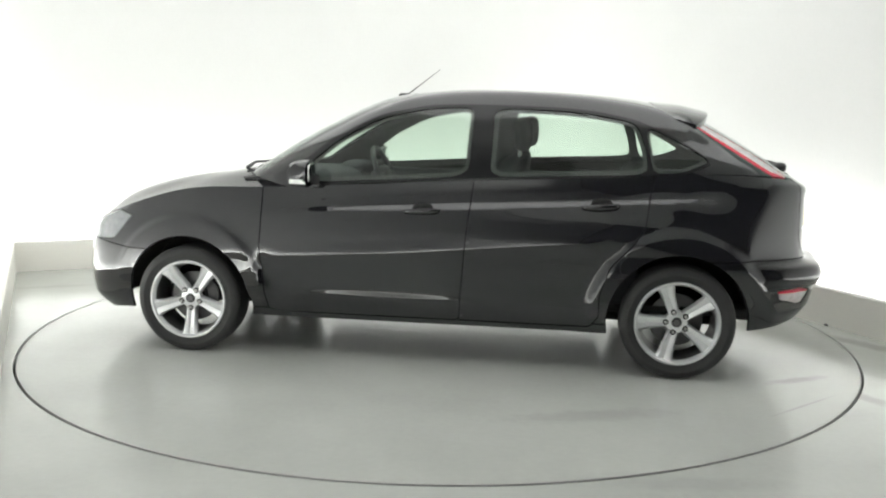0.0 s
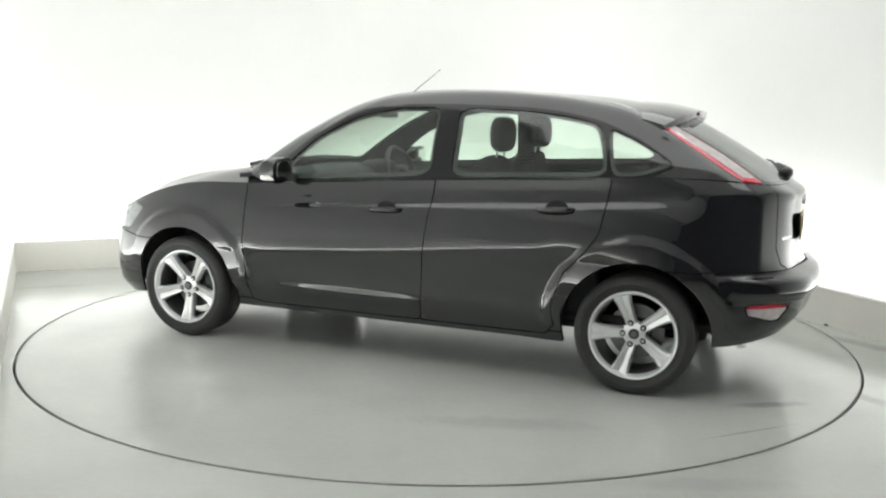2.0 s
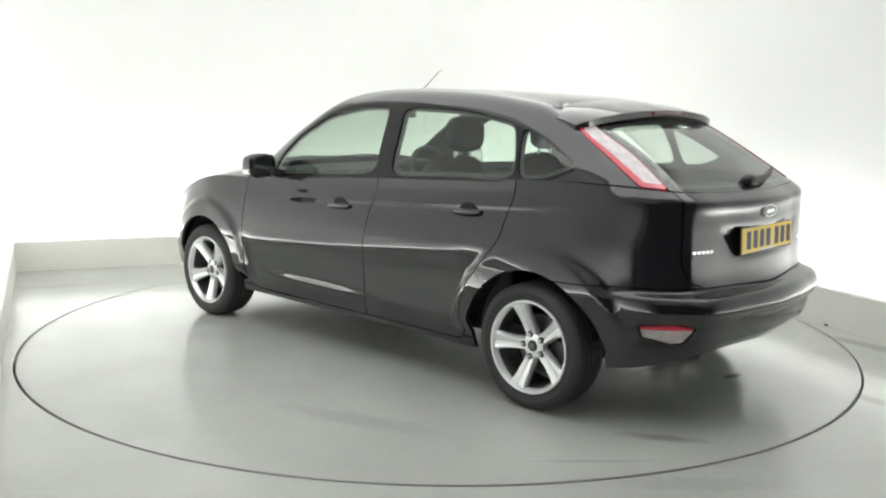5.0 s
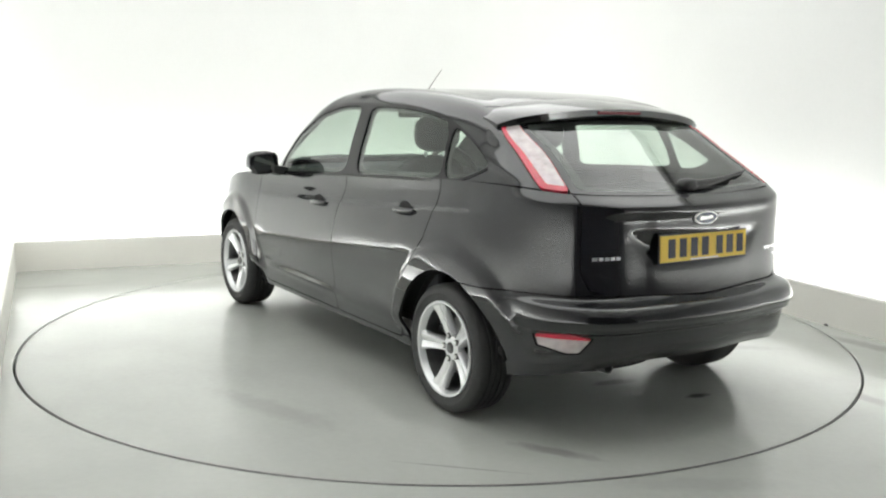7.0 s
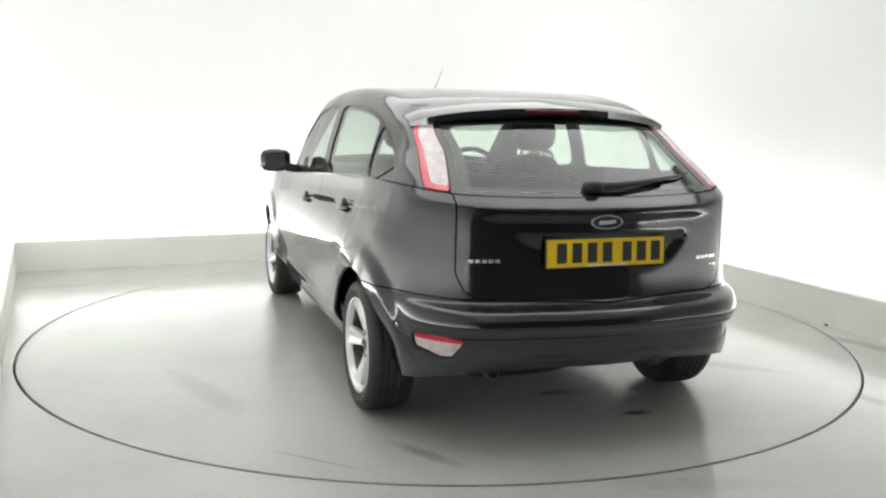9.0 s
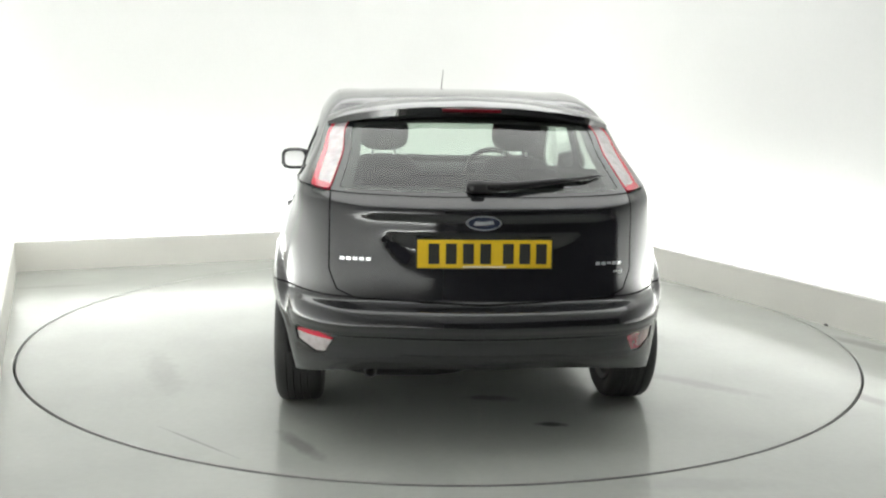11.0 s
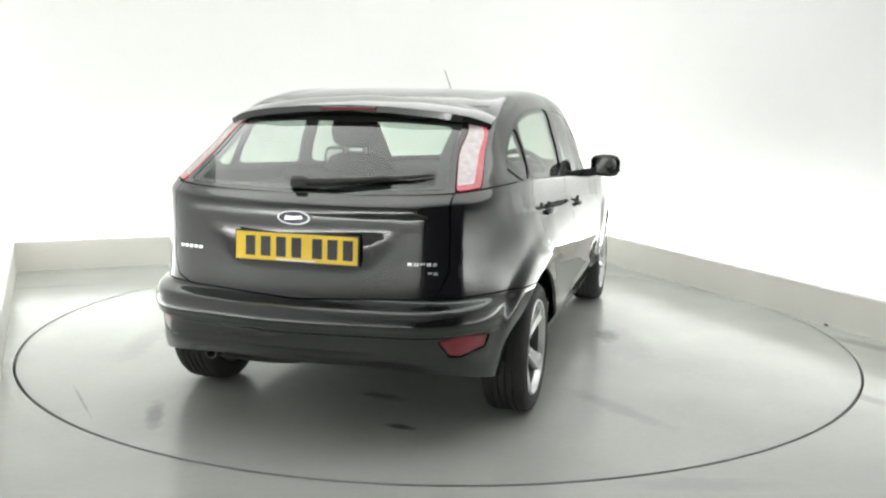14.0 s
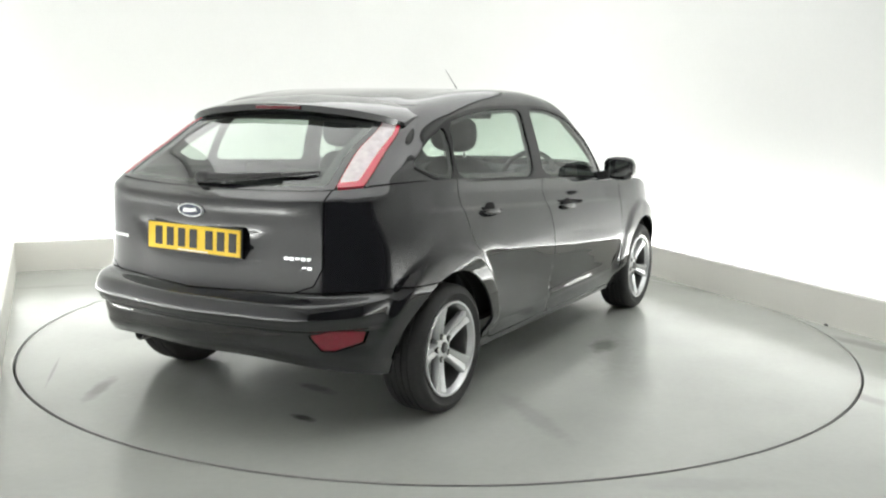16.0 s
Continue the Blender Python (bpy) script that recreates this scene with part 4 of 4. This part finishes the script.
def build_spoiler(car):
    ys = np.linspace(-0.63, 0.63, 33)
    rings = []
    for y in ys:
        a = abs(y)
        xe = float(np.interp(a, [0, 0.3, 0.45, 0.56, 0.63], [-1.465, -1.457, -1.437, -1.405, -1.365]))
        ze = float(np.interp(a, [0, 0.2, 0.4, 0.5, 0.57, 0.63], [1.364, 1.360, 1.344, 1.330, 1.316, 1.292]))
        zs = float(np.interp(a, [0, 0.3, 0.45, 0.56, 0.63], [1.408, 1.394, 1.372, 1.348, 1.318]))
        xs = float(np.interp(a, [0, 0.4, 0.63], [-1.17, -1.16, -1.18]))
        th = float(np.interp(a, [0, 0.45, 0.60, 0.63], [0.052, 0.058, 0.058, 0.030]))
        xm, zm = 0.5 * (xs + xe), 0.5 * (zs + ze) + 0.010
        rings.append([(xs, y, zs), (xm, y, zm), (xe + 0.02, y, ze + 0.002), (xe, y, ze - 0.005), (xe + 0.004, y, ze - th * 0.6), (xe + 0.03, y, ze - th), (xm + 0.02, y, zm - 0.075), (xs - 0.01, y, zs - 0.06)])
    sp = part("roof_spoiler", loft_bm(rings), M_PAINT, car, "black spoiler over the rear window")
    rings = []
    for y in np.linspace(-0.13, 0.13, 9):
        xe = -1.468 + 0.25 * y * y
        rings.append([(xe, y, 1.353), (xe - 0.004, y, 1.350), (xe - 0.004, y, 1.336), (xe + 0.004, y, 1.333), (xe + 0.02, y, 1.335), (xe + 0.02, y, 1.352)])
    part("brake_light", loft_bm(rings), M_DARKRED, sp, "dull red high brake light")


def build_mirrors(car):
    for s in (1, -1):
        rings = []
        for y, k in ((0.83, 0.55), (0.85, 0.86), (0.90, 1.0), (0.96, 1.0), (0.995, 0.86), (1.012, 0.5)):
            ring = []
            for a in np.linspace(0, 2 * math.pi, 24, endpoint=False):
                c, q = math.cos(a), math.sin(a)
                sx = abs(c) ** 0.75 * (1 if c > 0 else -1)
                sz = abs(q) ** 0.75 * (1 if q > 0 else -1)
                x = 0.60 + (0.10 if c > 0 else 0.018) * sx * k + (0.012 * (y - 0.9))
                ring.append((x, s * y, 1.006 + 0.070 * sz * k - 0.02 * (y - 0.92)))
            rings.append(ring)
        m = part("door_mirror", loft_bm(rings), M_PAINT, car, "black door mirror with a clear indicator")
        ring = [(0.584, s * (0.925 + 0.064 * math.copysign(abs(math.cos(a)) ** 0.6, math.cos(a))), 1.006 + 0.050 * math.copysign(abs(math.sin(a)) ** 0.6, math.sin(a))) for a in np.linspace(0, 2 * math.pi, 28, endpoint=False)]
        slab("mirror_glass", ring, (-0.004, 0, 0), M_MIRROR, m, "silvered mirror glass")
        ind = loft_bm([[(x, s * (y - 0.02), 0.982), (x, s * y, 0.980), (x, s * (y + 0.001), 0.958), (x, s * (y - 0.02), 0.954)] for x, y in ((0.595, 1.010), (0.625, 1.016), (0.655, 1.012), (0.678, 0.998), (0.690, 0.975))])
        part("indicator", ind, M_WHITE, m, "clear indicator lens")
        arm = loft_bm([[(x0 + dx, s * y, z + dz) for dx, dz in ((0.05, 0.022), (-0.05, 0.03), (-0.055, -0.022), (0.05, -0.03))] for x0, y, z in ((0.64, 0.765, 0.945), (0.63, 0.82, 0.955), (0.61, 0.87, 0.968))])
        part("mirror_arm", arm, M_TRIM, m)


def build_belt(car, sheet):
    """A thin gloss moulding under the side windows, turning up round the quarter window."""
    line = [(0.74, 0.932), (0.2, 0.961), (-0.3, 0.991), (-0.75, 1.012), (-1.16, 1.030), (-1.30, 1.042), (-1.37, 1.066), (-1.43, 1.096)]
    k = np.concatenate([[0], np.cumsum([math.dist(p, q) for p, q in zip(line, line[1:])])])
    run = spline(k, np.array(line), np.linspace(0, k[-1], 48))
    for sgn in (1, -1):
        pts = [(x, sgn * (on_side(sheet, x, z) + 0.001), z) for x, z in run]
        part("belt_moulding", tube_bm(pts, 0.0055, 8), M_GLOSS, car, "gloss black moulding under the side windows")


def build_handles(doors, low):
    for nm, hx, hz in (("front_door", 0.020, 0.826), ("rear_door", -0.895, 0.876)):
        for o, s in zip(doors[nm], (1, -1)):
            y = on_side(low, hx, hz)
            tilt = -0.05
            bm = egg(0, 0, 0, 0.056, 0.008, 0.040, 2.2)
            bmesh.ops.rotate(bm, verts=bm.verts[:], matrix=Matrix.Rotation(-tilt, 3, "Y"))
            bmesh.ops.translate(bm, verts=bm.verts[:], vec=(hx - 0.005, s * (y - 0.001), hz))
            cup = part("handle_cup", bm, M_DARK, o, "dark grip recess")
            pts = [(hx + dx, s * (y + dy), hz - 0.004 - 0.055 * dx) for dx, dy in ((0.095, 0.004), (0.085, 0.014), (0.05, 0.024), (0.0, 0.027), (-0.05, 0.025), (-0.085, 0.016), (-0.095, 0.004))]
            rings = []
            for k, p in enumerate(pts):
                w = (0.006, 0.011, 0.013, 0.014, 0.014, 0.012, 0.006)[k]
                rings.append([(p[0], p[1] + s * 0.006 * math.cos(a), p[2] + w * math.sin(a)) for a in np.linspace(0, 2 * math.pi, 10, endpoint=False)])
            part("door_handle", loft_bm(rings), M_PAINT, o, "black pull handle")


def build_tail(car, gate, rb, back, low):
    # number plate in its recess
    px = lambda z: -2.004 + 0.05 * (z - 0.80)
    def pl(y, z, o=0.0):
        return (px(z) - o, y, z)
    plate = slab("number_plate", [pl(0.262, 0.741), pl(0.262, 0.851), pl(-0.262, 0.851), pl(-0.262, 0.741)], (-0.006, 0, 0), M_PLATE, gate, "yellow number plate with dark bars")
    slab("plate_holder", [pl(0.268, 0.735, -0.004), pl(0.268, 0.857, -0.004), pl(-0.268, 0.857, -0.004), pl(-0.268, 0.735, -0.004)], (-0.006, 0, 0), M_TRIM, gate)
    for yc in (0.198, 0.131, 0.064, -0.003, -0.092, -0.157, -0.222):
        w, h, z0 = 0.021, 0.0395, 0.797
        slab("plate_bar", [pl(yc + w, z0 - h, 0.0065), pl(yc + w, z0 + h, 0.0065), pl(yc - w, z0 + h, 0.0065), pl(yc - w, z0 - h, 0.0065)], (-0.001, 0, 0), M_BAR, plate, "dark bar")
    slab("plate_bar", [pl(0.085, 0.7435, 0.0065), pl(0.085, 0.7485, 0.0065), pl(-0.085, 0.7485, 0.0065), pl(-0.085, 0.7435, 0.0065)], (-0.001, 0, 0), M_WHITE, plate, "thin pale bar")
    # oval badge
    bx = on_back(low, 0.0, 0.917)
    oval = lambda r, o: [(bx - o, 0.006 + 0.069 * (1 - (1 - r) * 0.6) * math.cos(a), 0.917 + 0.028 * r * math.sin(a)) for a in np.linspace(0, 2 * math.pi, 36, endpoint=False)]
    bd = slab("badge", oval(1.0, -0.004), (-0.012, 0, 0), M_CHROME, gate, "chrome-edged oval badge")
    slab("badge_field", oval(0.86, 0.0082), (-0.001, 0, 0), M_BADGE, bd, "blue field")
    slab("badge_stroke", [(bx - 0.0095, 0.006 + y, 0.917 + z) for y, z in ((0.040, -0.009), (0.034, 0.008), (0.0, 0.006), (-0.034, 0.010), (-0.040, -0.003), (0.0, -0.008))], (-0.001, 0, 0), M_CHROME, bd, "pale stroke")
    # model lettering as short chrome bars
    def bars(y0, y1, zc, h, n):
        st = (y0 - y1) / n
        for k in range(n):
            ya, yb = y0 - k * st, y0 - (k + 0.74) * st
            xa, xb = on_back(low, ya, zc) + 0.001, on_back(low, yb, zc) + 0.001
            slab("lettering_bar", [(xa, ya, zc - h), (xa, ya, zc + h), (xb, yb, zc + h), (xb, yb, zc - h)], (-0.002, 0, 0), M_CHROME, gate, "chrome bar")
    bars(0.562, 0.435, 0.768, 0.0065, 5)
    bars(-0.452, -0.572, 0.752, 0.0065, 5)
    bars(-0.530, -0.572, 0.716, 0.006, 2)
    # rear wiper
    q = lambda y, z, o: (on_back(back, y, z) - o, y, z)
    w = part("rear_wiper", tube_bm([q(0.03, 1.050, 0.035), q(-0.10, 1.056, 0.045), q(-0.24, 1.066, 0.040), q(-0.34, 1.075, 0.034)], [0.017, 0.014, 0.011, 0.008], 10), M_TRIM, car, "black rear wiper")
    x0, _, _ = q(0.03, 1.05, 0.02)
    part("wiper_cap", egg(x0 - 0.002, 0.02, 1.048, 0.035, 0.045, 0.028), M_TRIM, w)
    part("wiper_blade", tube_bm([q(y, 1.030 + 0.13 * abs(y) * 0.9, 0.016) for y in np.linspace(0.0, -0.50, 8)], [0.005, 0.008, 0.009, 0.009, 0.009, 0.008, 0.007, 0.004], 6), M_TRIM, w)
    # tow-eye cover, exhaust
    part("exhaust_pipe", lathe_bm([(0.022, 0.0), (0.027, 0.0), (0.027, 0.30), (0.022, 0.30), (0.022, 0.0)], 20), M_DISC, car, "steel exhaust tip").matrix_basis = pose(-1.925, 0.44, 0.305, 0, 0, -90) @ Matrix.Identity(4)
    part("silencer", egg(-1.70, 0.28, 0.300, 0.16, 0.30, 0.06), M_DARK, car)


def build_cabin(car, ws):
    part("floor_pan", box_bm(-1.62, 1.60, -0.60, 0.60, 0.235, 0.30, 0.03), M_DARK, car)
    part("cabin_floor", box_bm(-1.75, 0.95, -0.76, 0.76, 0.32, 0.36, 0.01), M_DARK, car)
    part("boot_floor", box_bm(-1.93, -1.15, -0.56, 0.56, 0.62, 0.66, 0.01), M_LINER, car)
    part("parcel_shelf", box_bm(-1.74, -1.16, -0.58, 0.58, 0.955, 0.985, 0.01), M_SEAT, car, "dark parcel shelf")
    for s in (1, -1):
        part("door_lining", box_bm(-1.1, 0.8, s * 0.70 if s > 0 else -0.755, s * 0.755 if s > 0 else -0.70, 0.35, 0.94, 0.02), M_SEAT, car)
        seat = part("front_seat", egg(-0.335, s * 0.365, 0.80, 0.085, 0.245, 0.30, 3.2), M_SEAT, car, "charcoal cloth front seat")
        for v in seat.data.vertices:
            v.co.x -= 0.28 * (v.co.z - 0.80)
            v.co.y = s * 0.365 + (v.co.y - s * 0.365) * (1.0 - 0.25 * max(0, v.co.z - 0.85))
        part("seat_cushion", egg(0.0, s * 0.365, 0.50, 0.30, 0.25, 0.10, 3.2), M_SEAT, seat)
        part("headrest", egg(-0.465, s * 0.365, 1.215, 0.050, 0.135, 0.095, 3.0), M_SEAT, seat, "padded cloth headrest")
        for dy in (-0.06, 0.06):
            part("headrest_post", tube_bm([(-0.44, s * 0.365 + dy, 1.04), (-0.46, s * 0.365 + dy, 1.18)], 0.007, 8), M_CHROME, seat)
        hr = part("rear_headrest", egg(-1.135, s * 0.36, 1.025, 0.05, 0.12, 0.045, 3.0), M_SEAT, car)
    bench = part("rear_bench", egg(-1.03, 0, 0.74, 0.09, 0.63, 0.30, 4.0), M_SEAT, car, "charcoal cloth rear bench")
    for v in bench.data.vertices:
        v.co.x -= 0.30 * (v.co.z - 0.74)
    part("bench_cushion", egg(-0.82, 0, 0.48, 0.27, 0.62, 0.10, 4.0), M_SEAT, bench)
    dash = part("dashboard", egg(0.83, 0, 0.86, 0.24, 0.72, 0.115, 4.0), M_SEAT, car, "dark grey dashboard")
    part("instrument_cowl", egg(0.66, -0.37, 0.955, 0.10, 0.17, 0.05, 2.6), M_SEAT, dash)
    ring = []
    cx, cy, cz, rr = 0.47, -0.37, 0.915, 0.185
    for a in np.linspace(0, 2 * math.pi, 33):
        ring.append((cx + 0.42 * rr * math.sin(a), cy + rr * math.cos(a), cz + 0.907 * rr * math.sin(a)))
    sw = part("steering_wheel", tube_bm(ring, 0.017, 10), M_TRIM, car, "dark steering wheel")
    part("wheel_boss", egg(cx + 0.02, cy, cz, 0.04, 0.07, 0.06), M_TRIM, sw)
    for a in (0.0, math.pi, -math.pi / 2):
        part("wheel_spoke", tube_bm([(cx + 0.02, cy, cz), (cx + 0.42 * rr * math.sin(a), cy + rr * math.cos(a), cz + 0.907 * rr * math.sin(a))], 0.014, 8), M_TRIM, sw)
    part("rear_view_mirror", box_bm(0.40, 0.425, -0.135, 0.095, 1.285, 1.345, 0.012), M_TRIM, car, "dark rear-view mirror")
    part("mirror_stem", tube_bm([(0.42, -0.02, 1.32), (0.45, -0.02, 1.365)], 0.012, 8), M_TRIM, car)
    for s in (1, -1):
        part("sun_visor", box_bm(-0.04, 0.12, s * 0.36 - 0.15, s * 0.36 + 0.15, 1.372, 1.385, 0.005), M_LINER, car)
    # cowl and front wipers
    rings = []
    for y in np.linspace(-0.68, 0.68, 15):
        x = 1.17 - 0.42 * y * y
        rings.append([(x + 0.05, y, 0.945), (x + 0.06, y, 0.968 - 0.03 * y * y), (x - 0.03, y, 0.985 - 0.04 * y * y), (x - 0.06, y, 0.94)])
    part("cowl_panel", loft_bm(rings), M_TRIM, car, "black plastic cowl under the windscreen")
    for y0, y1 in ((0.45, -0.15), (-0.15, -0.62)):
        w = part("front_wiper", tube_bm([(1.19 - 0.42 * y0 * y0, y0, 0.995), (1.18 - 0.42 * ((y0 + y1) / 2) ** 2, (y0 + y1) / 2, 1.008), (1.15 - 0.42 * y1 * y1, y1, 1.0)], [0.013, 0.009, 0.006], 8), M_TRIM, car, "black front wiper")
    # aerial at the front of the roof
    a = part("roof_aerial", tube_bm([(0.27, 0, 1.420), (0.19, 0, 1.480), (0.065, 0, 1.577)], [0.005, 0.0026, 0.0014], 8), M_TRIM, car, "thin black whip aerial")
    part("aerial_foot", egg(0.28, 0, 1.419, 0.035, 0.022, 0.016), M_TRIM, a)


build_booth()
turntable = build_disc()
car, gate, rear_bumper, doors, windscreen, rear_window, low_skin, back_skin = build_car()
build_wheels(car)
build_spoiler(car)
build_mirrors(car)
build_handles(doors, low_skin)
build_belt(car, back_skin)
build_tail(car, gate, rear_bumper, back_skin, low_skin)
build_cabin(car, windscreen)


def motions():
    """The disc and the car on it turn together, clockwise seen from above."""
    c, s = CAR_OFF
    walk(turntable, [(t, pose(0, 0, 0, 0, 0, a)) for t, a in TURN])
    rows = []
    for t, a in TURN:
        q = radians(a)
        rows.append((t, pose(math.cos(q) * c - math.sin(q) * s, math.sin(q) * c + math.cos(q) * s, 0, 0, 0, a)))
    walk(car, rows)


motions()
